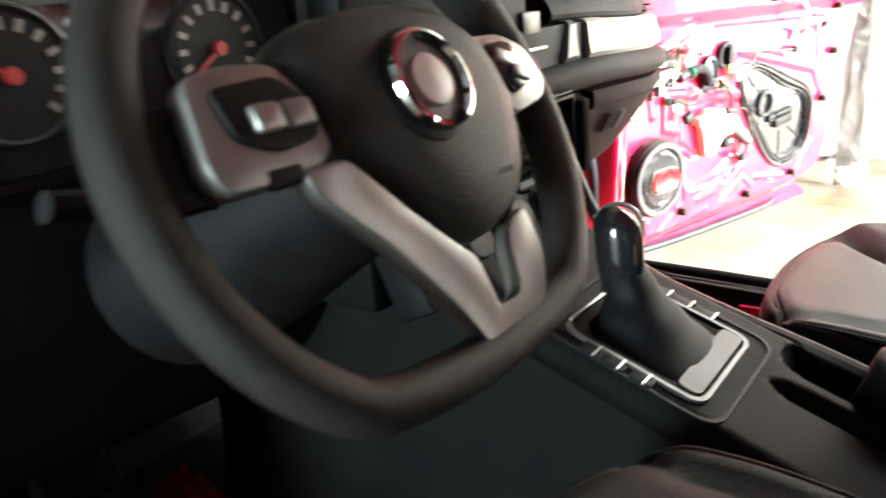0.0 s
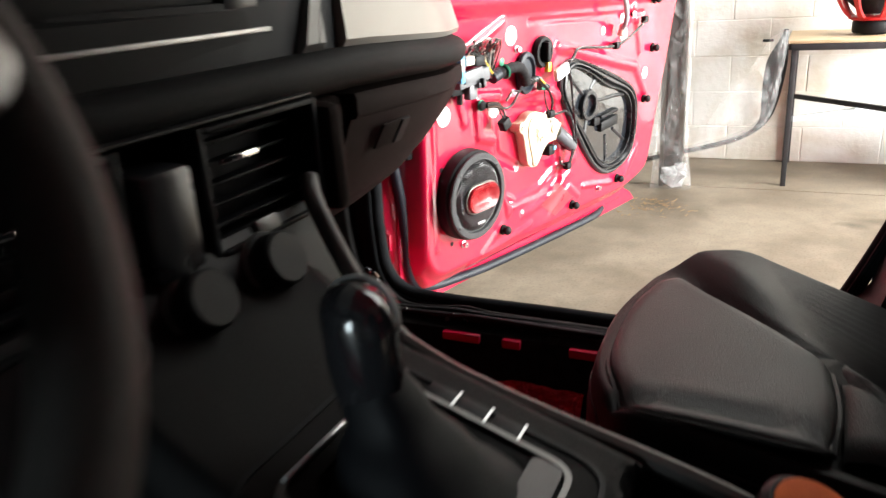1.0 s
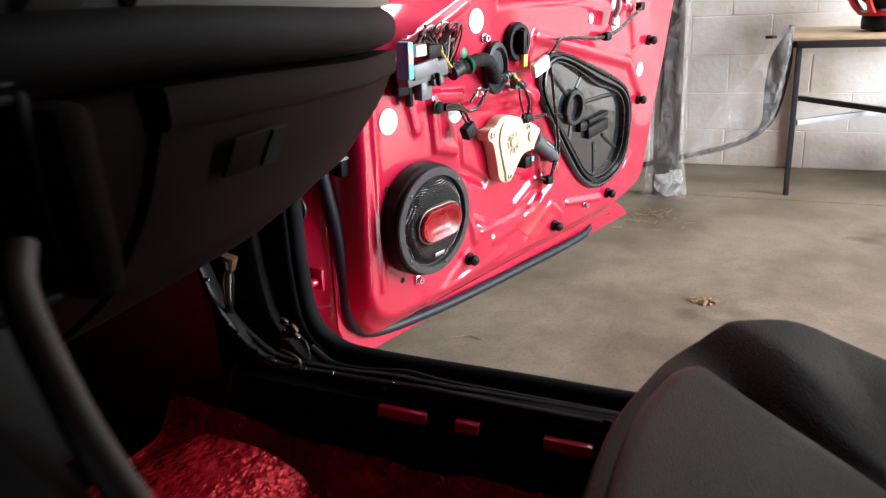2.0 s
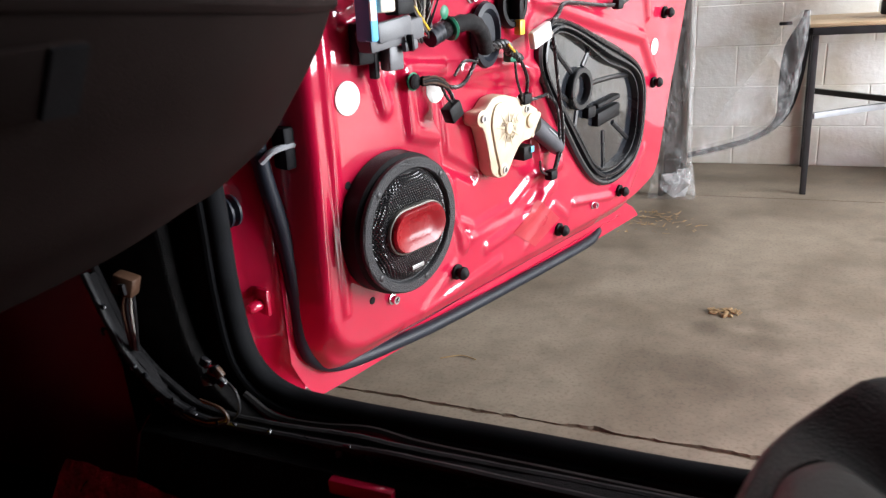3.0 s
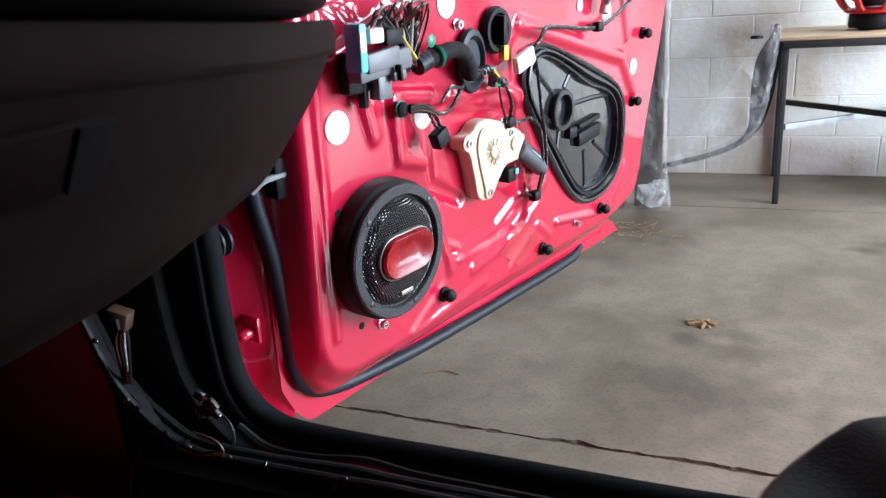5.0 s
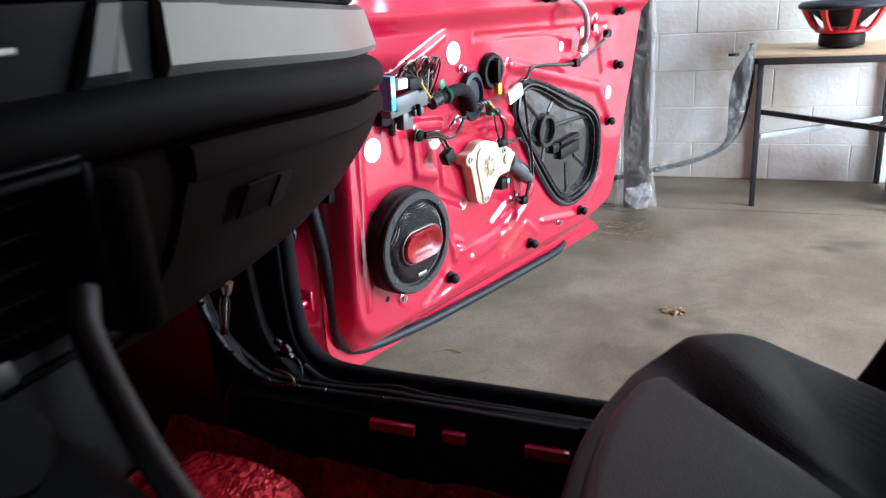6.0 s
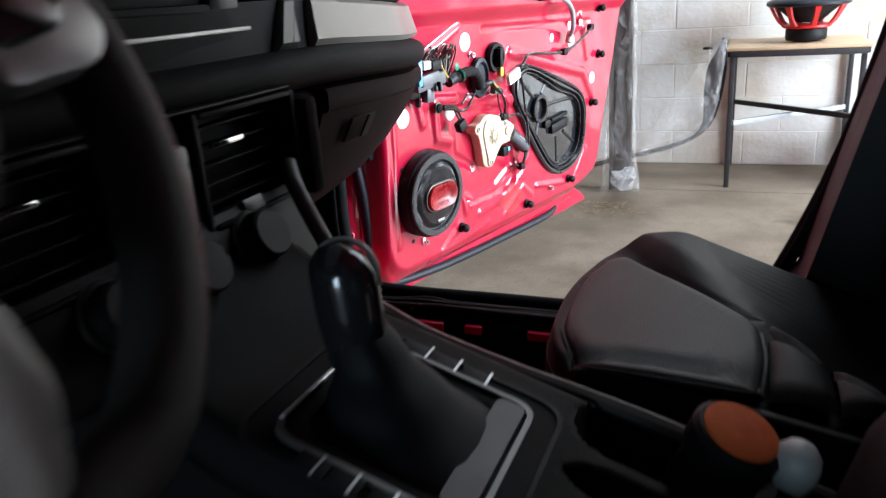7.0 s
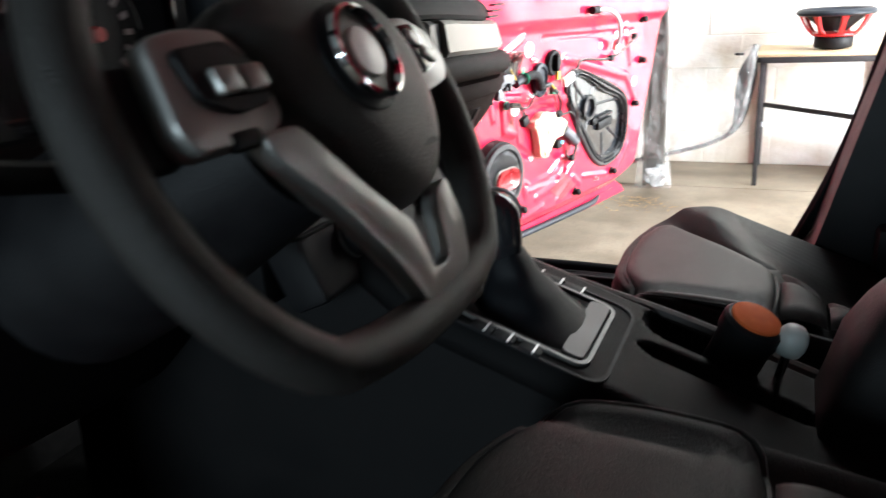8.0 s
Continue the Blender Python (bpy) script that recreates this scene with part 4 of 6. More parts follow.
def build_cover():
    c = thing("access_cover", DOOR @ Matrix.Translation((-0.01, 0, 0.004)), "black moulded plastic access cover fixed in the door panel", "access cover")
    base = [tuple(p)[:2] for p in smooth_line([(x, z, 0) for x, z in COVER_OUT + COVER_OUT[:1]], 5)][:-1]

    def loop(d, y):
        return [(x, y, z) for x, z in shrink(base, d)]
    part("rim", rings(bmesh.new(), [loop(-0.005, 0.004), loop(-0.003, -0.008), loop(0.002, -0.011), loop(0.007, -0.010), loop(0.009, -0.004), loop(0.013, -0.004), loop(0.015, -0.012), loop(0.020, -0.013), loop(0.0225, -0.010), loop(0.024, -0.002), loop(0.028, 0.0), loop(0.030, -0.006), loop(0.033, -0.006), loop(0.036, 0.008)], cap=False), COVER, c, "double-lipped black rim")
    bm = rings(bmesh.new(), [loop(0.034, 0.006), loop(0.040, 0.014), loop(0.05, 0.017), loop(0.075, 0.013), loop(0.08, 0.017), loop(0.10, 0.018), loop(0.125, 0.013), loop(0.13, 0.016), loop(0.17, 0.016)])
    pan = part("pan", bm, PAN, c, "smooth grey-black pan")
    bx, bz = 0.885, 0.787
    part("boss", lathe(bmesh.new(), [(0.038, -0.016), (0.0385, 0.004), (0.037, 0.006), (0.029, 0.006), (0.0275, 0.003), (0.027, -0.008), (0.004, -0.009)], Matrix.Translation((bx, 0.0, bz)) @ pose(0, 0, 0, 90), 32), COVER, c)
    for a, b in (((0.865, 0.815), (0.79, 0.875)), ((0.90, 0.825), (0.935, 0.862)), ((0.92, 0.79), (1.02, 0.79)), ((1.02, 0.79), (1.115, 0.785)), ((0.885, 0.75), (0.875, 0.70)), ((0.855, 0.77), (0.79, 0.80)), ((1.03, 0.70), (1.10, 0.655)), ((0.99, 0.69), (1.0, 0.61)), ((0.875, 0.70), (0.885, 0.668))):
        part("rib", tube(bmesh.new(), [(a[0], 0.008, a[1]), (b[0], 0.008, b[1])], 0.006, 8), COVER, c)
    for z, h in ((0.748, 0.011), (0.722, 0.028)):
        part("stowed_pin", box(bmesh.new(), (0.994, 0.004, z), (0.092, 0.02, h), 0.005, Matrix.Translation((0.994, 0, z)) @ pose(0, 0, 0, 0, -5) @ Matrix.Translation((-0.994, 0, -z))), PLASTIC, c)
    part("pin_bracket", box(bmesh.new(), (0.925, 0.004, 0.738), (0.03, 0.02, 0.022), 0.004), PLASTIC, c)


def build_regulator():
    r = thing("window_regulator", DOOR @ Matrix.Translation((0.018, 0.013, -0.002)), "ivory plastic window regulator housing with grey motor", "window regulator")
    out = rounded([(0.520, 0.806), (0.545, 0.806), (0.562, 0.822), (0.590, 0.824), (0.634, 0.812), (0.668, 0.797), (0.694, 0.784), (0.694, 0.770), (0.676, 0.738), (0.644, 0.739), (0.626, 0.722), (0.602, 0.692), (0.578, 0.692), (0.560, 0.704), (0.551, 0.746), (0.539, 0.782), (0.520, 0.786)], 0.011, 3)
    part("housing", prism(bmesh.new(), out, -0.026, Matrix.Translation((0, -0.002, 0)), 0.004), NYLON, r)
    inner = rounded([(0.566, 0.812), (0.592, 0.814), (0.634, 0.802), (0.654, 0.786), (0.640, 0.748), (0.616, 0.728), (0.596, 0.704), (0.580, 0.704), (0.566, 0.746), (0.556, 0.784)], 0.012, 3)
    part("housing_lid", prism(bmesh.new(), inner, -0.004, Matrix.Translation((0, -0.0275, 0)), 0.0015), NYLON, r)
    for x, z, rr, h in ((0.600, 0.770, 0.026, 0.004), (0.600, 0.770, 0.010, 0.007), (0.533, 0.796, 0.0125, 0.004), (0.650, 0.792, 0.013, 0.005), (0.588, 0.706, 0.011, 0.005), (0.668, 0.770, 0.012, 0.005), (0.628, 0.782, 0.007, 0.005)):
        part("hub", disc(bmesh.new(), x, -0.0275, z, rr, h, 24), NYLON, r)
    for k in range(9):
        t = radians(40 * k + 10)
        rib = tube(bmesh.new(), [(0.600 + 0.012 * math.cos(t), -0.032, 0.770 + 0.012 * math.sin(t)), (0.600 + 0.031 * math.cos(t), -0.0305, 0.770 + 0.031 * math.sin(t))], 0.0016, 6)
        part("hub_rib", rib, NYLON, r)
    for x, z in ((0.533, 0.796), (0.588, 0.706), (0.650, 0.792)):
        part("screw", lathe(bmesh.new(), [(0.0062, 0), (0.0062, 0.003), (0.0035, 0.003), (0.003, 0.001)], Matrix.Translation((x, -0.0315, z)) @ pose(0, 0, 0, 90), 14), STEEL, r)
    # the motor lies on a slant; a moulded bracket joins it to the housing
    m = part("motor", tube(bmesh.new(), [(0.690, -0.018, 0.760), (0.694, -0.018, 0.757), (0.756, -0.02, 0.716), (0.765, -0.02, 0.710)], 0.0215, 18, 0.75), MOTOR, r, "grey metal motor can")
    part("motor_cap", tube(bmesh.new(), [(0.763, -0.02, 0.7115), (0.768, -0.02, 0.708)], 0.017, 18, 0.75), MOTOR, m)
    for k in range(3):
        part("motor_print", box(bmesh.new(), (0, 0, 0), (0.034 - 0.007 * k, 0.0006, 0.002), 0, Matrix.Translation((0.728 - 0.003 * k, -0.0362, 0.740 - 0.0055 * k)) @ pose(0, 0, 0, 0, 33)), GREY_STEEL, m, "faint line of print")
    part("bracket", box(bmesh.new(), (0, 0, 0), (0.012, 0.03, 0.046), 0.004, Matrix.Translation((0.686, -0.014, 0.760)) @ pose(0, 0, 0, 0, 33)), NYLON, r)
    part("motor_plug", box(bmesh.new(), (0.656, -0.020, 0.719), (0.026, 0.026, 0.024), 0.003), PLASTIC, r)
    part("plug_latch", box(bmesh.new(), (0.664, -0.0345, 0.724), (0.010, 0.003, 0.010), 0.001), BLUE, r, "small blue plug latch")


def wire(bm, pts, r, n=6):
    return tube(bm, smooth_line(pts, 7), r, n, wob=0.06)


def twist(bm, pts, r, strand=0, of=3, every=1):
    """One strand of a twisted cable; every > 1 keeps only short dashes of it."""
    line = smooth_line(pts, 12)
    path, run = [], 0.0
    for i, p in enumerate(line):
        d = (line[min(i + 1, len(line) - 1)] - line[max(i - 1, 0)]).normalized()
        run += (p - line[i - 1]).length if i else 0
        s = d.orthogonal().normalized()
        a = run * 260 + 2 * math.pi * strand / of
        path.append(p + (s * math.cos(a) + d.cross(s) * math.sin(a)) * r * 0.6)
    if every == 1:
        return tube(bm, path, r * 0.62, 6)
    for i in range(0, len(path) - 3, every):
        tube(bm, path[i:i + 3], r * 0.5, 5)
    return bm


def build_wiring():
    w = thing("wiring_harness", DOOR @ Matrix.Translation((-0.022, 0, 0.009)), "black taped wiring harness clipped along the door panel", "wiring harness")
    y = -0.02
    part("trunk", wire(bmesh.new(), [(0.47, y, 0.915), (0.50, y - 0.005, 0.925), (0.54, y - 0.008, 0.925), (0.565, y - 0.006, 0.905), (0.58, y, 0.885)], 0.0115, 10), TAPE, w, "thick taped cable trunk")
    part("sleeve", wire(bmesh.new(), [(0.455, y, 0.912), (0.475, y, 0.918), (0.495, y, 0.922)], 0.0125, 12), RUBBER, w)
    part("clip_band", lathe(bmesh.new(), [(0.0155, -0.003), (0.0175, 0), (0.0155, 0.003)], Matrix.Translation((0.492, y - 0.004, 0.922)) @ pose(0, 0, 0, 0, 75), 20), GREEN, w)
    part("clip_band", lathe(bmesh.new(), [(0.006, -0.002), (0.009, 0), (0.006, 0.002)], Matrix.Translation((0.473, y - 0.012, 0.944)) @ pose(0, 0, 0, 90), 16), GREEN, w)
    strands = [([(0.58, y, 0.885), (0.62, y - 0.004, 0.889), (0.645, y, 0.872), (0.67, y, 0.862)], 0.008), ([(0.67, y, 0.862), (0.69, y, 0.83), (0.695, y + 0.004, 0.80), (0.715, y + 0.006, 0.792), (0.75, y, 0.795)], 0.0032),
               ([(0.655, y, 0.865), (0.662, y, 0.83), (0.68, y, 0.795)], 0.0024), ([(0.565, y + 0.004, 0.875), (0.535, y + 0.004, 0.845), (0.50, y, 0.842), (0.465, y + 0.004, 0.858), (0.43, y + 0.004, 0.862)], 0.0034),
               ([(0.56, y, 0.87), (0.52, y - 0.006, 0.875), (0.50, y - 0.004, 0.858)], 0.0024), ([(0.465, y, 0.857), (0.485, y - 0.006, 0.84), (0.495, y - 0.008, 0.82)], 0.0032),
               ([(0.47, y, 0.857), (0.478, y - 0.01, 0.83), (0.502, y - 0.012, 0.818)], 0.0024),
               ([(0.75, y, 0.795), (0.775, y - 0.004, 0.77), (0.79, y - 0.002, 0.71), (0.785, y + 0.004, 0.66), (0.77, y + 0.006, 0.652)], 0.0034), ([(0.77, y + 0.006, 0.652), (0.735, y, 0.668), (0.715, y - 0.01, 0.69)], 0.0024),
               ([(0.745, y, 0.90), (0.77, y - 0.006, 0.92), (0.80, y, 0.935), (0.86, y + 0.006, 0.932), (0.94, y + 0.006, 0.924), (1.01, y + 0.006, 0.922), (1.07, y + 0.006, 0.935), (1.13, y, 0.962), (1.155, y, 0.975)], 0.0042),
               ([(0.745, y, 0.90), (0.757, y - 0.006, 0.885), (0.765, y - 0.008, 0.84), (0.780, y - 0.006, 0.79), (0.796, y - 0.004, 0.74), (0.800, y - 0.002, 0.70), (0.788, y + 0.004, 0.658)], 0.0036),
               ([(0.445, y, 0.922), (0.42, y, 0.95), (0.40, y, 0.985)], 0.006), ([(0.45, y, 0.915), (0.425, y - 0.01, 0.94), (0.425, y - 0.012, 0.985)], 0.005), ([(0.44, y, 0.91), (0.41, y + 0.004, 0.925), (0.385, y, 0.935)], 0.004), ([(0.455, y, 0.92), (0.44, y - 0.012, 0.96), (0.455, y - 0.012, 0.99)], 0.005), ([(0.44, y, 0.93), (0.40, y - 0.015, 0.962), (0.36, y - 0.018, 0.975)], 0.004)]
    for pts, r in strands:
        r *= 0.82
        for k in range(3):
            part("cable", twist(bmesh.new(), pts, r, k), WIRE, w)
        tagged(part("cable_mark", twist(bmesh.new(), pts, r * 1.12, 1, 3, 7), PRINT, w, "pale flecks on the twisted cable"), kind="stuff")
    for pts in ([(0.44, y - 0.012, 0.925), (0.42, y - 0.014, 0.945), (0.405, y - 0.014, 0.96)], [(0.62, y - 0.012, 0.889), (0.64, y - 0.010, 0.876)]):
        part("loose_wire", wire(bmesh.new(), pts, 0.0018), YELLOW, w, "thin yellow-brown wire")
    part("loose_wire", wire(bmesh.new(), [(0.44, y - 0.008, 0.918), (0.41, y - 0.01, 0.93), (0.39, y - 0.012, 0.955)], 0.002), RED_HORN, w, "thin red wire")
    part("ring_plug", lathe(bmesh.new(), [(0.005, 0.0), (0.010, 0.002), (0.010, 0.010), (0.007, 0.013), (0.003, 0.014)], Matrix.Translation((0.424, y + 0.010, 0.860)) @ pose(0, 0, 0, 90), 18), TAPE, w, "round black plug in the panel")
    part("plug_band", lathe(bmesh.new(), [(0.010, 0.004), (0.0122, 0.0055), (0.010, 0.007)], Matrix.Translation((0.424, y + 0.010, 0.860)) @ pose(0, 0, 0, 90), 20, cap=False), GREEN, w, "thin green band")
    part("cable_wrap", wire(bmesh.new(), [(0.432, y - 0.004, 0.860), (0.452, y - 0.006, 0.858), (0.474, y - 0.004, 0.853)], 0.0066, 8), TAPE, w)
    for k in range(3):
        part("loose_wire", wire(bmesh.new(), [(0.428, y - 0.008, 0.863 - 0.003 * k), (0.45, y - 0.013, 0.864 - 0.004 * k), (0.482, y - 0.008, 0.849 - 0.002 * k)], 0.0015), (BROWN, WIRE, BROWN)[k], w)
    for x, z in ((0.69, 0.797), (1.0, 0.922), (1.155, 0.975), (0.775, 0.652), (0.65, 0.868)):
        part("harness_clip", box(bmesh.new(), (x, y + 0.004, z), (0.022, 0.016, 0.018), 0.004), GREEN if x == 0.65 else PLASTIC, w)
    # clear pipe that runs down from the handle
    part("bowden_cable", wire(bmesh.new(), [(0.84, -0.035, 1.073), (0.90, -0.05, 1.07), (0.965, -0.05, 1.04), (1.0, -0.04, 0.99), (1.022, -0.02, 0.962)], 0.0065, 10), GREY_STEEL, w, "grey handle cable")
    part("cable_stop", lathe(bmesh.new(), [(0.009, -0.014), (0.009, 0.014)], Matrix.Translation((1.022, -0.018, 0.958)) @ pose(0, 0, 0, 0, 20), 12), PALE_PLUG, w)
    part("cable_stop", lathe(bmesh.new(), [(0.011, -0.02), (0.011, 0.02)], Matrix.Translation((0.845, -0.035, 1.073)) @ pose(0, 0, 0, 0, 90), 12), PLASTIC, w)
    part("foam_tag", box(bmesh.new(), (0, 0, 0), (0.054, 0.012, 0.028), 0.004, Matrix.Translation((0.715, -0.028, 0.893)) @ pose(0, 0, 0, 0, -16)), WHITE_TAG, w, "white foam wrap round the cable")
    # rubber grommet where the trunk enters the door
    g = bmesh.new()
    lathe(g, [(0.024, 0.002), (0.036, 0.002), (0.040, 0.008), (0.038, 0.014), (0.031, 0.016), (0.026, 0.010)], None, 36)
    bmesh.ops.scale(g, vec=(0.85, 1.2, 1), verts=g.verts)
    part("grommet", g, RUBBER, w, "oval black rubber grommet", Matrix.Translation(on_panel(0.598, 0.903)) @ pose(0, 0, 0, 90))
    part("grommet_hole", lathe(bmesh.new(), [(0.024, 0.001), (0.024, 0.004), (0.02, 0.0045)], None, 28), TAPE, w, "", Matrix.Translation(on_panel(0.598, 0.903)) @ pose(0, 0, 0, 90))
    # round bulb holder plug above
    b = part("round_plug", lathe(bmesh.new(), [(0.034, 0.0), (0.036, 0.006), (0.033, 0.014), (0.026, 0.014), (0.024, 0.006), (0.010, 0.006)], None, 32), PLASTIC, w, "round black plastic plug", Matrix.Translation(on_panel(0.667, 0.942)) @ pose(0, 0, 0, 90))
    part("plug_grip", box(bmesh.new(), (0, 0, 0.016), (0.012, 0.044, 0.02), 0.003), PLASTIC, b)
    part("yellow_plug", box(bmesh.new(), (0.008, -0.034, 0.016), (0.014, 0.022, 0.012), 0.002), YELLOW, b, "yellow connector lock")
    # hanging connector
    part("connector", box(bmesh.new(), (0, 0, 0), (0.027, 0.018, 0.024), 0.003, Matrix.Translation((0.486, -0.03, 0.812)) @ pose(0, 0, 0, 0, -25)), PLASTIC, w, "loose black connector")


def build_module():
    d = thing("door_module", DOOR @ Matrix.Translation((-0.044, 0, 0.008)), "grey door control module with blue connector", "control module")
    tilt = Matrix.Translation((0.394, -0.028, 0.926)) @ pose(0, 0, 0, 0, -6)
    part("case", box(bmesh.new(), (0, 0, 0), (0.098, 0.026, 0.026), 0.003, tilt), MODULE, d)
    part("case_step", box(bmesh.new(), (-0.008, -0.014, 0.008), (0.06, 0.008, 0.024), 0.003, tilt), MODULE, d)
    part("latch", box(bmesh.new(), (0.016, -0.015, -0.016), (0.024, 0.008, 0.012), 0.002, tilt), MODULE, d)
    part("latch_hook", box(bmesh.new(), (0.012, -0.020, -0.012), (0.004, 0.010, 0.02), 0.001, tilt), PLASTIC, d)
    part("foot", box(bmesh.new(), (0.394, -0.028, 0.898), (0.026, 0.018, 0.030), 0.003), MODULE, d)
    part("foot_flag", box(bmesh.new(), (0.374, -0.016, 0.892), (0.008, 0.012, 0.036), 0.002), PLASTIC, d)
    part("bracket", box(bmesh.new(), (0.365, -0.012, 0.918), (0.04, 0.018, 0.05), 0.004), PLASTIC, d)
    part("blue_connector", box(bmesh.new(), (0.346, -0.036, 0.950), (0.013, 0.026, 0.056), 0.003), BLUE, d, "blue locking connector")
    part("connector_lever", box(bmesh.new(), (0.342, -0.0505, 0.957), (0.010, 0.003, 0.022), 0.001), WHITE_TAG, d)
    part("pale_connector", box(bmesh.new(), (0.374, -0.034, 0.962), (0.026, 0.024, 0.018), 0.003), PALE_PLUG, d)
    part("dark_connector", box(bmesh.new(), (0.408, -0.032, 0.958), (0.030, 0.024, 0.02), 0.003), PLASTIC, d)

    rnd = random.Random(21)
    for k in range(14):
        x = 0.368 + 0.006 * k + rnd.uniform(-0.002, 0.002)
        pts = [(x, -0.036, 0.972), (x + rnd.uniform(-0.004, 0.02), -0.046 - rnd.uniform(0, 0.01), 0.985 + rnd.uniform(0, 0.015)), (x + rnd.uniform(0.02, 0.045), -0.04, 0.98 + rnd.uniform(-0.012, 0.02)), (0.455 + rnd.uniform(-0.008, 0.008), -0.03, 0.928 + rnd.uniform(-0.01, 0.012))]
        part("loose_wire", wire(bmesh.new(), pts, 0.0016, 5), (WIRE, WIRE, PRINT, WIRE, BROWN, WIRE, RED_HORN)[k % 7], d)


build_door()
build_speaker()
build_cover()
build_regulator()
build_wiring()
build_module()

# ---- the car body round the cabin ----
MID = 0.735  # the car's middle line


def console_z(x):
    return 0.795 - 0.35 * (x - 0.22)


def build_body():
    c = thing("body", Matrix(), "red body shell with stripped door sills", "car body", parent=CAR)
    T = Matrix.Translation((-0.2, -MID, 0))

    def run(prof, x0, x1, n=12, mirror=False):
        bm = bmesh.new()
        rings(bm, [[(x0 + (x1 - x0) * i / n, 2 * MID - y if mirror else y, z) for y, z in prof] for i in range(n + 1)], closed=True)
        return bm
    sill = [(1.605, 0.38), (1.605, 0.49), (1.585, 0.52), (1.573, 0.524), (1.545, 0.545), (1.515, 0.542), (1.505, 0.556), (1.498, 0.556), (1.494, 0.542), (1.46, 0.545), (1.44, 0.53), (1.425, 0.49), (1.42, 0.40), (1.50, 0.36)]
    part("sill", run(sill, -0.42, 1.25), RED, c, "red painted door sill", T)
    part("sill", run(sill, -0.42, 1.25, mirror=True), RED, c, "red painted door sill", T)
    part("sill_carpet", run([(1.463, 0.556), (1.44, 0.545), (1.42, 0.50), (1.405, 0.43), (1.395, 0.43), (1.41, 0.50), (1.43, 0.548), (1.455, 0.562)], -0.40, 1.2, 30), CARPET, c, "black carpet edge over the sill", T)
    # bare red paint that shows through the carpet cut-outs
    for x0, x1, y, z in ((-0.155, -0.085, 1.4375, 0.541), (-0.045, -0.012, 1.4375, 0.541), (0.07, 0.13, 1.4375, 0.541)):
        bm = bmesh.new()
        box(bm, ((x0 + x1) / 2, y - 0.006, z - 0.002), (x1 - x0, 0.022, 0.016), 0.003)
        part("sill_cutout", bm, RED, c, "bare red sill patch", T)
    part("floor_pan", box(bmesh.new(), (0.27, MID, 0.395), (2.36, 1.47, 0.03), 0.004), CARPET, c, "", T)
    # kick panel and front pillar
    bm = bmesh.new()
    out = rounded([(-0.95, 0.40), (-0.20, 0.40), (-0.20, 0.54), (-0.26, 0.55), (-0.312, 0.60), (-0.325, 0.70), (-0.32, 1.10), (-0.62, 1.14), (-0.95, 1.05)], 0.03, 4)
    prism(bm, out, 0.030, Matrix.Translation((0, 1.500, 0)), 0.005)
    part("front_pillar", bm, VENT, c, "black front pillar base", T)
    bm = bmesh.new()
    prism(bm, rounded([(-0.93, 0.42), (-0.24, 0.42), (-0.26, 0.535), (-0.30, 0.56), (-0.352, 0.62), (-0.362, 0.70), (-0.365, 1.06), (-0.62, 1.10), (-0.93, 1.02)], 0.03, 4), 0.022, Matrix.Translation((0, 1.474, 0)), 0.006)
    part("kick_panel", bm, CARPET, c, "black carpeted kick panel", T)
    bm = bmesh.new()
    prism(bm, out, 0.048, Matrix.Translation((0, 2 * MID - 1.53, 0)), 0.006)
    part("front_pillar", bm, VENT, c, "black front pillar base", T)
    for side in (1, -1):
        a = [(-0.34, MID + side * 0.68, 1.10), (-0.15, MID + side * 0.64, 1.30), (0.12, MID + side * 0.58, 1.47), (0.3, MID + side * 0.56, 1.5)]
        part("windscreen_pillar", tube(bmesh.new(), smooth_line(a), 0.045, 10), PLASTIC, c, "", T)
    # centre pillar, leaning
    for side in (1, -1):
        bm = bmesh.new()
        secs = []
        for i in range(14):
            z = 0.53 + 0.97 * i / 13
            e = 0.452 + 0.245 * (z - 0.53) + 0.10 * smoothstep(0.66, 0.53, z) * -1
            y = 1.50 - 0.12 * smoothstep(0.95, 1.5, z)
            secs.append([(e, MID + side * (y - 0.10 - MID), z), (e - 0.004, MID + side * (y - MID), z), (e + 0.02, MID + side * (y + 0.05 - MID), z), (e + 0.24, MID + side * (y + 0.05 - MID), z), (e + 0.26, MID + side * (y - 0.10 - MID), z), (e + 0.13, MID + side * (y - 0.115 - MID), z)])
        if side < 0:
            secs = [[(x + 0.25, y, z) for x, y, z in s] for s in secs]
        rings(bm, secs)
        part("centre_pillar", bm, PLASTIC, c, "dark centre pillar", T)
        # rear side and tail close the cabin
        part("rear_side", box(bmesh.new(), (1.66, MID + side * 0.825, 0.95), (1.71, 0.09, 1.1), 0.01), RED, c, "", T)
    part("tail", box(bmesh.new(), (2.4, MID, 0.95), (0.06, 1.4, 1.1), 0.01), RED, c, "", T)
    bm = bmesh.new()
    sheet(bm, lambda s, t: (0.12 + 2.33 * s, MID + (2 * t - 1) * (0.61 + 0.27 * smoothstep(0.17, 0.30, s)), 1.50 + 0.05 * math.sin(math.pi * t) + 0.03 * math.sin(math.pi * s)), 24, 10)
    g = bmesh.ops.extrude_face_region(bm, geom=bm.faces[:])
    bmesh.ops.translate(bm, vec=(0, 0, 0.03), verts=[v for v in g["geom"] if isinstance(v, bmesh.types.BMVert)])
    part("roof", bm, RED, c, "", T)
    part("bulkhead", box(bmesh.new(), (-0.74, MID, 0.74), (0.06, 1.42, 0.78), 0.01), CARPET, c, "black carpeted bulkhead", T)
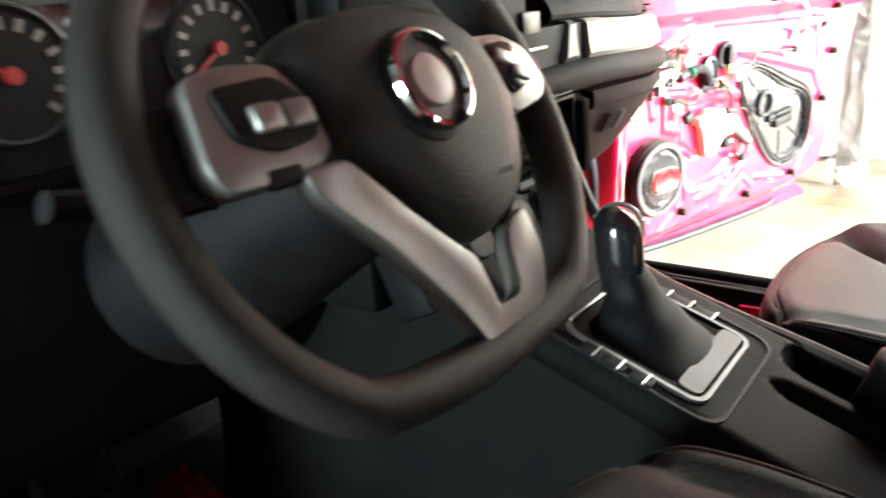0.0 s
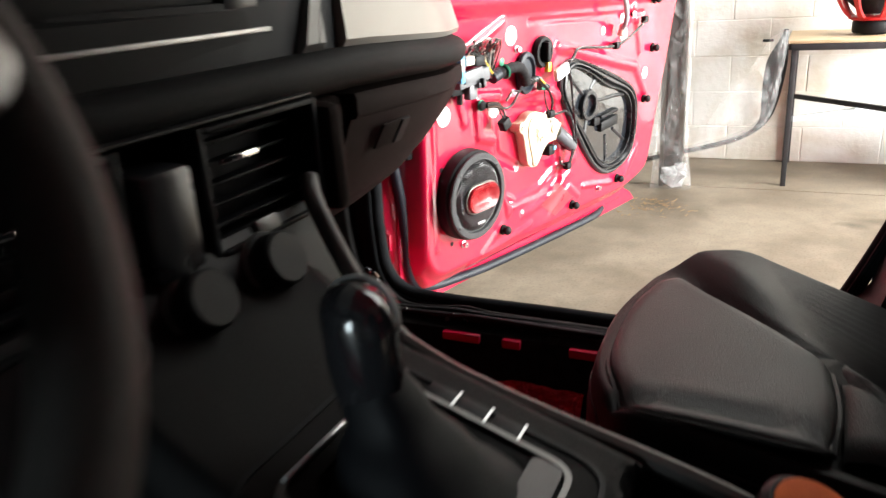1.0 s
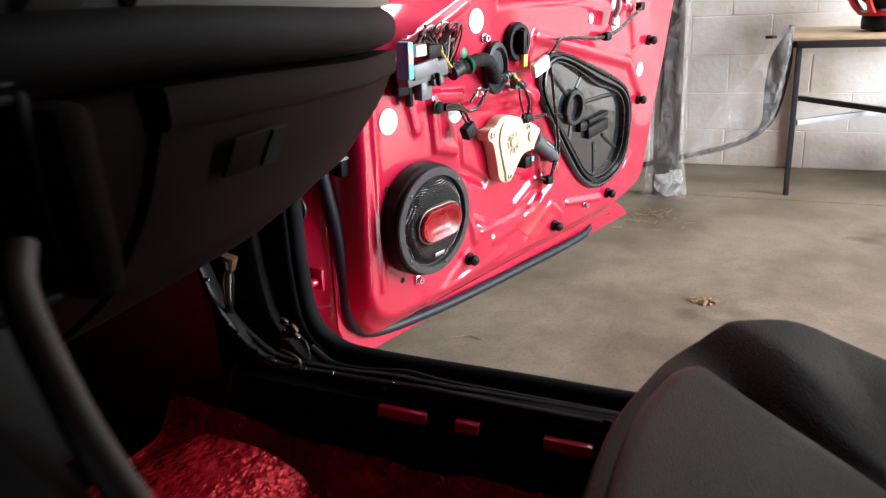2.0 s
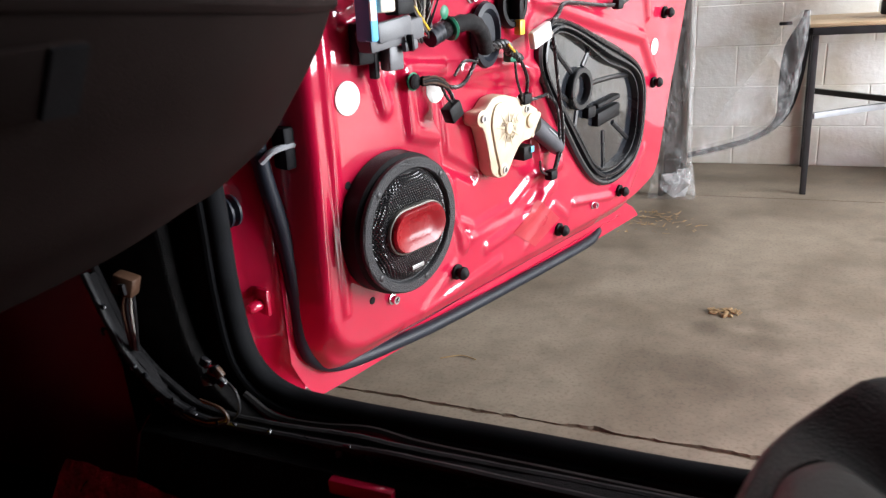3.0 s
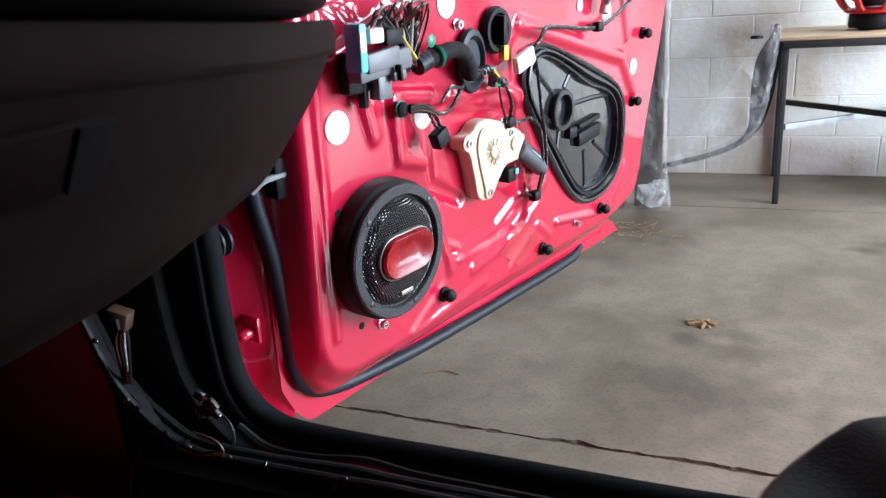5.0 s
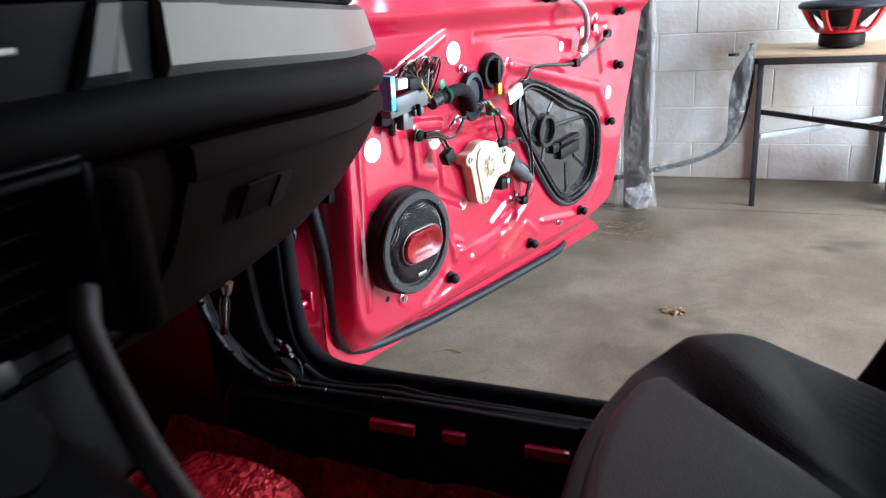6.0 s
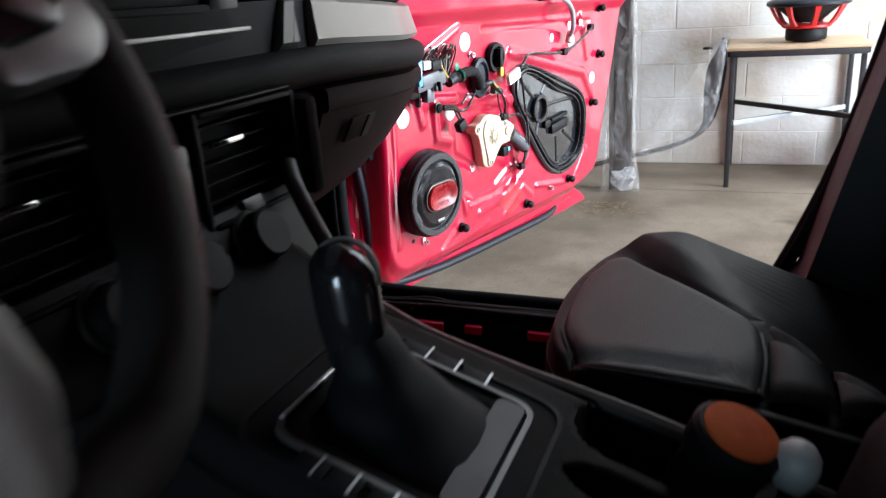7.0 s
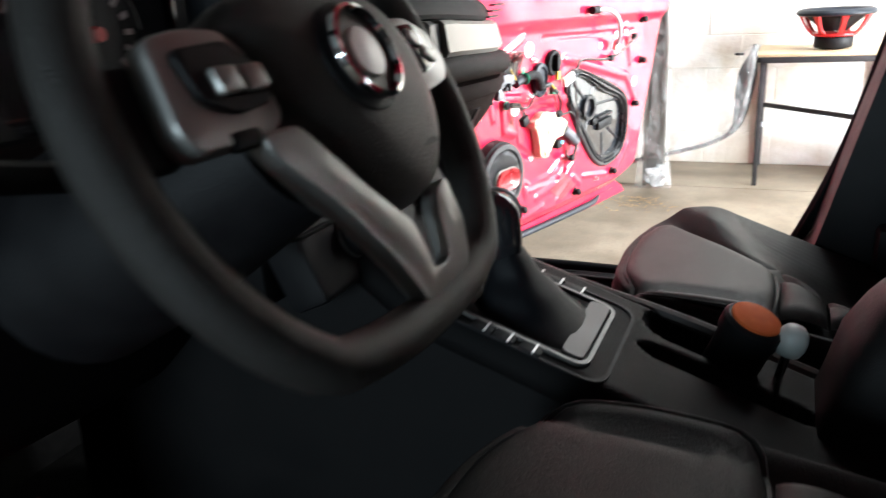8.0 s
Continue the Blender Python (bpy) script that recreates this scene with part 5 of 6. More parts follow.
    part("bonnet", box(bmesh.new(), (-1.35, MID, 1.02), (1.2, 1.44, 0.05), 0.02), RED, c, "", T)
    part("front_wing", box(bmesh.new(), (-1.2, 1.50, 0.63), (1.5, 0.06, 0.74), 0.02), RED, c, "", T)
    part("front_wing", box(bmesh.new(), (-1.2, 2 * MID - 1.50, 0.63), (1.5, 0.06, 0.74), 0.02), RED, c, "", T)
    # door-opening seal: up the front pillar, along the sill, up the centre pillar
    line = smooth_line([(-0.312, 1.512, 1.10), (-0.317, 1.512, 0.90), (-0.317, 1.512, 0.78), (-0.318, 1.512, 0.69), (-0.308, 1.512, 0.612), (-0.268, 1.512, 0.572), (-0.19, 1.512, 0.563), (0.0, 1.512, 0.563), (0.2, 1.512, 0.563), (0.36, 1.512, 0.575), (0.43, 1.512, 0.61), (0.472, 1.512, 0.68), (0.535, 1.512, 0.85), (0.59, 1.50, 1.08)], 7)
    part("opening_seal", tube(bmesh.new(), line, 0.013, 10), SEAL, c, "black rubber door-opening seal", T)
    part("opening_seal_lip", tube(bmesh.new(), [p + Vector((-0.007, -0.013, -0.008)) for p in line], 0.005, 8), SEAL, c, "", T)
    part("sill_cable", tube(bmesh.new(), smooth_line([(-0.29, 1.478, 0.585), (-0.255, 1.48, 0.562), (-0.20, 1.48, 0.561), (-0.138, 1.482, 0.567), (-0.079, 1.48, 0.563), (0.05, 1.478, 0.563), (0.2, 1.475, 0.563), (0.4, 1.47, 0.565)]), 0.004, 6), LEATHER, c, "", T)
    # seat-belt reel and anchor on the centre pillar
    part("belt_anchor", box(bmesh.new(), (0.60, 1.38, 0.80), (0.012, 0.012, 0.05), 0.003), GREY_STEEL, c, "steel belt anchor", T)
    part("belt_reel", box(bmesh.new(), (0.62, 1.37, 0.70), (0.08, 0.05, 0.08), 0.012), PLASTIC, c, "", T)
    # wheels
    for x in (-1.15, 1.55):
        for y in (0.22, 1.42):
            w = part("wheel", lathe(bmesh.new(), [(0.19, -0.10), (0.27, -0.10), (0.31, -0.08), (0.32, -0.04), (0.32, 0.04), (0.31, 0.08), (0.27, 0.10), (0.19, 0.10)], Matrix.Translation((x, y, 0.32)) @ pose(0, 0, 0, 90), 32), RUBBER, c, "black tyre", T)


def build_kick_wiring():
    w = thing("kick_panel_wiring", Matrix.Translation((-0.33, 1.44, 0.60)), "taped cables and loose connectors below the dashboard", "wiring")
    rnd = random.Random(3)
    T = Matrix.Translation((0.33, -1.44, -0.60))
    path = [(-0.445, 1.45, 0.72), (-0.425, 1.452, 0.65), (-0.401, 1.455, 0.613), (-0.374, 1.458, 0.577), (-0.329, 1.46, 0.556), (-0.242, 1.458, 0.556), (-0.142, 1.456, 0.560), (-0.084, 1.455, 0.562), (0.1, 1.455, 0.563), (0.3, 1.455, 0.563)]
    for k, (dy, dz, mat) in enumerate(((0, 0, TAPE), (-0.009, 0.006, WIRE), (-0.006, -0.008, WIRE), (0.004, 0.010, TAPE))):
        pts = [(x + rnd.uniform(-0.004, 0.004), y + dy, z + dz + rnd.uniform(-0.002, 0.002)) for x, y, z in path]
        part("cable_loom" if k == 0 else "cable", wire(bmesh.new(), pts, 0.009 if k == 0 else 0.0042, 8), mat, w, "", T)
    line = smooth_line(path, 10)
    for i in range(6, len(line) - 8, 2):  # spiral tape, its ends lifting
        p = line[i] + Vector((rnd.uniform(-0.008, 0.008), -0.010, rnd.uniform(-0.009, 0.012)))
        m = Matrix.Translation(p) @ pose(0, 0, 0, rnd.uniform(-40, 40), rnd.uniform(-60, 60), rnd.uniform(-40, 40))
        part("tape_end", box(bmesh.new(), (0, 0, 0), (rnd.uniform(0.005, 0.014), 0.003, rnd.uniform(0.004, 0.009)), 0.001, m), (GLOSS, TAPE, COVER, GLOSS, MODULE)[i // 2 % 5], w, "", T)
    plug = part("pale_plug", box(bmesh.new(), (-0.385, 1.440, 0.718), (0.024, 0.018, 0.022), 0.003, Matrix.Translation((-0.385, 1.44, 0.718)) @ pose(0, 0, 0, 0, 20, 15) @ Matrix.Translation((0.385, -1.44, -0.718))), BROWN, w, "brown connector", T)
    part("plug_slot", box(bmesh.new(), (-0.381, 1.4305, 0.716), (0.008, 0.004, 0.012), 0.001), TAPE, plug)
    for k in range(4):
        part("plug_lead", wire(bmesh.new(), [(-0.390 + 0.004 * k, 1.440, 0.708), (-0.396 + 0.006 * k, 1.438, 0.690), (-0.404 + 0.005 * k, 1.444, 0.665), (-0.410 + 0.003 * k, 1.45, 0.635)], 0.0016), (BROWN, WIRE, PRINT, WIRE)[k], w, "", T)
    for k in range(9):
        m = Matrix.Translation((-0.308 + rnd.uniform(-0.016, 0.016), 1.458, 0.622 + rnd.uniform(-0.018, 0.018))) @ pose(0, 0, 0, rnd.uniform(0, 90), rnd.uniform(0, 90), 0)
        part("pin_plug", box(bmesh.new(), (0, 0, 0), (0.012, 0.010, 0.007), 0.002, m), (MODULE, RED_HORN, GREEN, GLOSS, BROWN, GLOSS, PLASTIC, GLOSS, PLASTIC)[k], w, "", T)
    for k in range(3):  # slack loops of thin wire
        loop = [(-0.324 + (0.030 + 0.003 * k) * math.cos(t), 1.450 - 0.002 * k, 0.575 + (0.010 + 0.003 * k) * math.sin(t)) for t in (3.4, 4.1, 4.9, 5.7, 6.3, 7.0, 7.8)]
        part("wire_loop", wire(bmesh.new(), loop, 0.0014), (BROWN, YELLOW, BROWN)[k], w, "thin brown slack wire", T)
    part("wire_loop", wire(bmesh.new(), [(-0.30, 1.462, 0.61), (-0.283, 1.458, 0.60), (-0.28, 1.456, 0.58), (-0.292, 1.456, 0.565)], 0.0014), WIRE, w, "", T)


def build_floor_foil():
    bm = bmesh.new()

    def foil(s, t):
        x, y = -0.50 + 0.60 * s, 0.96 + 0.445 * t
        z = 0.43 + 0.03 * smoothstep(-0.22, -0.50, x) + 0.05 * smoothstep(1.36, 1.41, y) + 0.035 * smoothstep(1.02, 0.96, y)
        z += 0.007 * noise.noise(Vector((x * 26, y * 26, 0))) + 0.004 * noise.noise(Vector((x * 60, y * 60, 4)))
        return (x, y, z)
    sheet(bm, foil, 70, 60)
    solo("sound_damping_sheet", bm, DAMPING, "crumpled red embossed damping foil on the footwell floor", "damping sheet")
    bm = bmesh.new()

    def hump(s, t):
        a = math.pi * s
        return (-0.36 + 0.13 * math.cos(a), 1.20 + 0.16 * t, 0.43 + 0.06 * math.sin(a) + 0.004 * noise.noise(Vector((s * 9, t * 9, 1))))
    sheet(bm, hump, 24, 16)
    solo("rolled_foil", bm, DAMPING, "raised roll of red damping foil", "damping sheet")


def build_dashboard():
    d = thing("dashboard", Matrix.Translation((-0.2 - 0.2, MID - MID, 0.9)), "dark two-tone dashboard with satin trim strip", "dashboard", parent=CAR)
    T = Matrix.Translation((0.2, -MID, -0.9))

    def bow(y):  # the dash sweeps forward towards the doors
        k = abs(y - 0.92) / 0.58
        return -0.055 * k ** 2 - 0.022 * smoothstep(1.28, 1.46, y)

    def run(prof, y0, y1, n=16, taper=0.0):  # the upper forms rise a little towards the middle
        secs = []
        for i in range(n + 1):
            y = y0 + (y1 - y0) * i / n
            e = taper * smoothstep(0.9, 1.0, i / n)
            rise = 0.02 * smoothstep(1.45, 0.95, y)
            secs.append([(x + bow(y) - e * 0.1, y, z - e * (z - 0.95) * 0.2 + rise * smoothstep(0.90, 0.98, z)) for x, z in prof])
        return rings(bmesh.new(), secs)
    # upper pad
    part("upper_pad", run(rounded([(-0.70, 1.08), (-0.10, 1.085), (-0.058, 1.10), (-0.075, 1.13), (-0.16, 1.165), (-0.45, 1.18), (-0.70, 1.15)], 0.02, 3), 0.97, 1.46), DASH, d, "", T)
    part("upper_pad", run(rounded([(-0.70, 1.00), (-0.18, 1.06), (-0.20, 1.20), (-0.45, 1.22), (-0.70, 1.15)], 0.03, 3), 0.13, 0.97), DASH, d, "", T)
    # satin strip on the passenger side, in two pieces
    prof = [(-0.12, 1.04), (-0.040, 1.043), (-0.036, 1.05), (-0.048, 1.09), (-0.058, 1.096), (-0.12, 1.096)]
    bm = run(prof, 1.024, 1.452, 14)
    for v in bm.verts:
        if v.co.y < 1.1:
            v.co.y += (v.co.z - 1.043) * 0.35
    part("satin_strip", bm, TRIM, d, "champagne satin trim strip", T)
    bm = run(prof, 0.955, 0.992, 6)
    for v in bm.verts:
        k = (v.co.z - 1.06) / 0.05
        v.co.y += 0.015 * k + (0.022 * k if v.co.y < 0.974 else 0.0)
    part("satin_strip_end", bm, TITAN, d, "short dark satin trim piece", T)
    part("strip_gap", run([(-0.14, 1.038), (-0.046, 1.040), (-0.056, 1.092), (-0.14, 1.096)], 0.70, 1.45), VENT, d, "", T)
    # projecting shelf below it
    part("shelf", run(rounded([(-0.30, 0.998), (-0.045, 1.000), (-0.016, 1.010), (-0.014, 1.032), (-0.03, 1.043), (-0.30, 1.043)], 0.010, 3), 0.56, 1.475, 24, 0.3), DASH, d, "", T)
    # glove box
    prof = rounded([(-0.40, 0.997), (-0.045, 0.996), (-0.040, 0.975), (-0.06, 0.938), (-0.12, 0.865), (-0.20, 0.81), (-0.30, 0.775), (-0.40, 0.80)], 0.02, 3)
    part("glove_box", run(prof, 1.036, 1.455, 14), GLOVE, d, "brown-grey grained glove box lid", T)
    part("glove_box_side", run([(x - 0.006, z) for x, z in prof], 0.945, 1.031, 4), GLOVE, d, "", T)
    bm = run([(-0.06, 0.996), (-0.037, 0.996), (-0.034, 0.991), (-0.0345, 0.974), (-0.038, 0.970), (-0.06, 0.970)], 1.037, 1.452, 14)
    part("lid_band", bm, GLOVE, d, "", T)
    # latch recess as a slanted plate; a black plate paints its shaded slit
    bm = bmesh.new()
    m = Matrix.Translation((-0.052, 1.13, 0.956)) @ pose(0, 0, 0, 0, 30, 0)
    box(bm, (0, 0, 0), (0.004, 0.062, 0.034), 0.002, m)
    latch = part("latch_pocket", bm, GLOVE, d, "", T)
    bm = bmesh.new()
    prism(bm, [(0.0, -0.016), (0.0, 0.016)][::1] + [(0.0035, 0.016), (0.0035, -0.016)], 0.018, Matrix.Translation((-0.0515, 1.14, 0.956)) @ pose(0, 0, 0, 0, 30, 0))
    part("latch_slit", bm, VENT, d, "black plate in place of the latch's shaded slit", T)
    # side vent
    bm = bmesh.new()
    for k in range(5):
        box(bm, (-0.115 + 0.006 * k, 1.425, 1.103 + 0.011 * k), (0.012, 0.055, 0.003), 0)
    part("side_vent", bm, PLASTIC, d, "", T)
    # centre stack
    st = part("radio_housing", box(bmesh.new(), (-0.13, 0.735, 0.98), (0.16, 0.36, 0.26), 0.015), DASH, d, "", T)
    scr = part("screen", box(bmesh.new(), (-0.085, 0.735, 1.165), (0.05, 0.34, 0.12), 0.012), VENT, d, "black touch screen", T)
    part("screen_trim", box(bmesh.new(), (-0.052, 0.750, 1.088), (0.006, 0.36, 0.004), 0.001), SATIN, d, "thin silver line", T)
    part("screen_button", box(bmesh.new(), (-0.0575, 0.902, 1.120), (0.006, 0.045, 0.03), 0.004), COVER, d, "", T)
    for y0, y1 in ((0.555, 0.705), (0.775, 0.926)):
        yc, w = (y0 + y1) / 2, y1 - y0
        fr = part("vent_back", box(bmesh.new(), (-0.075, yc, 0.980), (0.06, w, 0.098), 0.004), VENT, d, "", T)
        for dy in (-w / 2 + 0.004, w / 2 - 0.004):
            part("vent_frame", box(bmesh.new(), (-0.028, yc + dy, 0.980), (0.04, 0.008, 0.100), 0.003), VENT, fr)
        for z in (0.932, 1.027):
            part("vent_frame", box(bmesh.new(), (-0.026, yc, z), (0.04, w - 0.018, 0.005), 0.002), VENT, fr)
        for k in range(5):
            part("vent_slat", box(bmesh.new(), (-0.036, yc, 0.946 + 0.0165 * k), (0.012, w - 0.02, 0.003), 0.001, Matrix.Translation((0, 0, 0))), VENT, fr)
        part("vent_slider", box(bmesh.new(), (-0.018, yc - 0.024, 0.9985), (0.005, 0.044, 0.005), 0.001), CHROME, fr, "bright chrome vent tab")
    part("vent_surround", box(bmesh.new(), (-0.022, 0.940, 0.972), (0.05, 0.024, 0.100), 0.009), GLOVE, d, "", T)
    part("switch_bar", box(bmesh.new(), (-0.03, 0.735, 0.972), (0.06, 0.046, 0.078), 0.006), COVER, d, "dark hazard switch bar", T)
    part("stack_line", box(bmesh.new(), (-0.014, 0.735, 1.033), (0.012, 0.37, 0.0025), 0.001), PLASTIC, d, "", T)
    # climate panel and its knobs
    m = Matrix.Translation((-0.02, 0.735, 0.895)) @ pose(0, 0, 0, 0, -24, 0)
    part("climate_panel", box(bmesh.new(), (0, 0, 0), (0.05, 0.345, 0.085), 0.008, m), PLASTIC, d, "", T)
    for dy in (-0.085, 0.0, 0.085):
        k = m @ Matrix.Translation((0.025, dy, 0.006)) @ pose(0, 0, 0, 0, 90)
        kn = part("climate_knob", lathe(bmesh.new(), [(0.027, 0.0), (0.0265, 0.006), (0.0235, 0.008), (0.0225, 0.022), (0.020, 0.0245), (0.004, 0.0245)], k, 28), PLASTIC, d, "", T)
        part("knob_ring", lathe(bmesh.new(), [(0.0268, 0.001), (0.0282, 0.003), (0.0268, 0.005)], k, 28, cap=False), TITAN, kn, "dull silver knob ring")
    part("climate_button", box(bmesh.new(), (0.026, 0.105, 0.036), (0.006, 0.03, 0.014), 0.003, m), TITAN, d, "", T)
    # strip that runs down from the dash onto the console
    part("side_strip", tube(bmesh.new(), smooth_line([(-0.012, 0.905, 0.962), (0.005, 0.888, 0.942), (0.034, 0.880, 0.893), (0.060, 0.878, 0.855), (0.087, 0.877, 0.828)]), 0.0085, 10, 0.8), TITAN_DARK, d, "", T)
    # driver's side: cluster and knee panel
    bm = box(bmesh.new(), (-0.135, 0.375, 1.125), (0.04, 0.40, 0.13), 0.02)
    cl = part("instrument_panel", bm, GLOSS, d, "black glossy instrument panel", T)
    for y, a in ((0.462, 215), (0.285, 150)):
        m = Matrix.Translation((-0.1135, y, 1.138)) @ pose(0, 0, 0, 0, 90) @ pose(0, 0, 0, 0, 0, 90)
        dial = part("dial", lathe(bmesh.new(), [(0.044, 0.0), (0.0475, 0.004), (0.050, 0.003), (0.0515, 0.0)], m, 40), COVER, cl, "dark dial ring")
        part("dial_face", lathe(bmesh.new(), [(0.044, -0.001), (0.044, 0.0012), (0.002, 0.0014)], m, 40), PLASTIC, cl)
        for k in range(13):
            t = 225 - 22.5 * k
            part("dial_mark", box(bmesh.new(), (0.036, 0, 0.002), (0.009, 0.005, 0.001), 0, m @ pose(0, 0, 0, 0, 0, t)), GRAPHIC, cl, "pale dial mark")
        bm = box(bmesh.new(), (0.016, 0, 0.005), (0.038, 0.003, 0.0015), 0, m @ pose(0, 0, 0, 0, 0, a))
        lathe(bm, [(0.007, 0.002), (0.006, 0.008)], m, 14)
        part("needle", bm, NEEDLE, cl, "red needle")
    part("cluster_trim", box(bmesh.new(), (-0.10, 0.595, 1.17), (0.02, 0.014, 0.09), 0.003), SATIN, d, "satin silver upright trim", T)
    part("knee_panel", run(rounded([(-0.45, 1.05), (-0.16, 1.05), (-0.13, 1.0), (-0.13, 0.9), (-0.2, 0.78), (-0.28, 0.70), (-0.45, 0.70)], 0.03, 3), 0.14, 0.62), DASH, d, "", T)
    part("driver_strip", run([(-0.18, 1.02), (-0.122, 1.022), (-0.120, 1.03), (-0.128, 1.038), (-0.18, 1.038)], 0.14, 0.62, 8), GLOVE, d, "", T)
    return d


def build_wheel():
    m = Matrix.Translation((0.166, 0.362, 1.092)) @ pose(0, 0, 0, 0, 0, 90) @ pose(0, 0, 0, 63, 0, 0) @ pose(0, 0, 0, 0, 0, -1)
    w = thing("steering_wheel", Matrix.Translation((-0.2, -MID, 0)) @ m, "black leather flat-bottomed steering wheel with satin spokes", "steering wheel", parent=CAR)
    # local: x to the driver's right, y up the wheel, z towards the driver

    def rim(a):
        x, y = 0.160 * math.cos(a), 0.160 * math.sin(a)
        if y < -0.128:
            y = -0.128 - (-0.128 - y) * 0.35
        return Vector((x, y, 0.0))
    n = 72
    secs = []
    for i in range(n):
        a = 2 * math.pi * i / n
        p, q = rim(a), rim(a + 0.02)
        d = (q - p).normalized()
        out = Vector((d.y, -d.x, 0))
        thick = 0.0150 + 0.002 * math.exp(-((math.degrees(a) % 360 - 35) / 16) ** 2)
        secs.append([p + out * math.cos(b) * thick + Vector((0, 0, math.sin(b) * thick * 1.1)) for b in [2 * math.pi * k / 14 for k in range(14)]])
    bm = bmesh.new()
    rows = [[bm.verts.new(p) for p in s] for s in secs]
    for i in range(n):
        a, b = rows[i], rows[(i + 1) % n]
        for k in range(14):
            bm.faces.new((a[k], a[(k + 1) % 14], b[(k + 1) % 14], b[k]))
    part("rim", bm, WHEEL_SKIN, w, "perforated black leather rim")
    # padded hub: wide above, narrowing to a blunt chin
    face = [tuple(p)[:2] for p in smooth_line([(x, y, 0) for x, y in ((-0.076, 0.050), (-0.048, 0.068), (0.008, 0.075), (0.060, 0.068), (0.092, 0.046), (0.103, 0.014), (0.097, -0.022), (0.077, -0.055), (0.046, -0.073), (0.012, -0.075), (-0.018, -0.060), (-0.042, -0.028), (-0.062, 0.008), (-0.074, 0.034), (-0.076, 0.050))], 4)][:-1]

    def hub(k, z):
        return [(0.014 + (x - 0.014) * k, 0.004 + (y - 0.004) * k, z) for x, y in face]
    part("airbag_cover", rings(bmesh.new(), [hub(0.8, -0.03), hub(0.97, -0.02), hub(1.0, 0.0), hub(0.985, 0.012), hub(0.93, 0.024), hub(0.8, 0.033), hub(0.6, 0.039), hub(0.3, 0.042), hub(0.03, 0.0425)]), WHEEL_SKIN, w, "soft dark airbag cover", angle=70)
    seat_bm = bmesh.new()
    lathe(seat_bm, [(0.034, -0.004), (0.0335, 0.003), (0.031, 0.004)], Matrix.Translation((0.002, 0.014, 0.0385)), 40)
    part("emblem_seat", seat_bm, PLASTIC, w)
    em = part("emblem", lathe(bmesh.new(), [(0.024, 0.0), (0.030, 0.004), (0.029, 0.0075), (0.0265, 0.0085), (0.0245, 0.005)], Matrix.Translation((0.002, 0.014, 0.0425)), 40, cap=False), CHROME, w, "round chrome emblem ring")
    part("emblem_face", lathe(bmesh.new(), [(0.0255, 0.0), (0.0255, 0.003), (0.001, 0.0035)], Matrix.Translation((0.002, 0.014, 0.0425)), 36), TITAN, em, "plain dark emblem face")
    part("emblem_boss", lathe(bmesh.new(), [(0.016, 0.003), (0.015, 0.0055), (0.002, 0.0065)], Matrix.Translation((0.002, 0.014, 0.0425)), 32), SATIN, em, "plain domed silver boss")
    part("cover_mark", box(bmesh.new(), (0.040, -0.044, 0.0375), (0.022, 0.0035, 0.001), 0, pose(0, 0, 0, 0, 0, -2)), PLASTIC, w, "faint unreadable moulded mark")
    part("column", lathe(bmesh.new(), [(0.055, -0.02), (0.06, -0.06), (0.075, -0.16), (0.08, -0.26)], n=24), PLASTIC, w)
    # side spokes: satin frame, dark switch pad, two keys and a shoe below
    flat = pose(0, 0, 0, -90)
    left = bmesh.new()
    prism(left, rounded([(-0.130, 0.044), (-0.106, 0.048), (-0.078, 0.046), (-0.066, 0.030), (-0.062, -0.002), (-0.072, -0.010), (-0.104, -0.012), (-0.130, -0.012), (-0.136, 0.0)], 0.008, 4), -0.016, Matrix.Translation((0, 0, 0.008)) @ flat, 0.003)
    sp = part("spoke", left, SPOKE, w, "satin silver side spoke")
    pad = bmesh.new()
    prism(pad, rounded([(-0.122, 0.036), (-0.084, 0.038), (-0.068, 0.022), (-0.070, 0.004), (-0.098, 0.001), (-0.118, 0.010)], 0.006, 3), -0.005, Matrix.Translation((0, 0, 0.0235)) @ flat, 0.002)
    part("switch_pad", pad, PLASTIC, sp, "dark switch pad")
    for x0 in (-0.108, -0.089):
        part("switch", box(bmesh.new(), (x0 + 0.008, 0.017 - 0.03 * (x0 + 0.108), 0.0305), (0.0165, 0.014, 0.006), 0.0025), SPOKE, sp, "satin silver switch key")
    part("spoke_shoe", box(bmesh.new(), (-0.098, -0.010, 0.0215), (0.022, 0.010, 0.008), 0.003), PLASTIC, sp)
    right = bmesh.new()
    prism(right, rounded([(0.088, 0.046), (0.125, 0.046), (0.150, 0.034), (0.158, 0.008), (0.146, -0.006), (0.104, -0.012), (0.100, 0.010)], 0.010, 4), -0.014, Matrix.Translation((0, 0, 0.006)) @ flat, 0.003)
    sp = part("spoke", right, SATIN, w, "satin silver side spoke")
    pad = bmesh.new()
    prism(pad, rounded([(0.096, 0.038), (0.124, 0.039), (0.140, 0.026), (0.138, 0.008), (0.108, 0.0), (0.104, 0.012)], 0.007, 3), -0.004, Matrix.Translation((0, 0, 0.0195)) @ flat, 0.0015)
    part("switch_pad", pad, GLOSS, sp, "dark switch pad")
    for x0, y0 in ((0.112, 0.027), (0.124, 0.014)):
        part("switch", box(bmesh.new(), (x0, y0, 0.0245), (0.016, 0.009, 0.003), 0.001, Matrix.Translation((x0, y0, 0)) @ pose(0, 0, 0, 0, 0, -25) @ Matrix.Translation((-x0, -y0, 0))), SATIN, sp, "satin silver switch key")
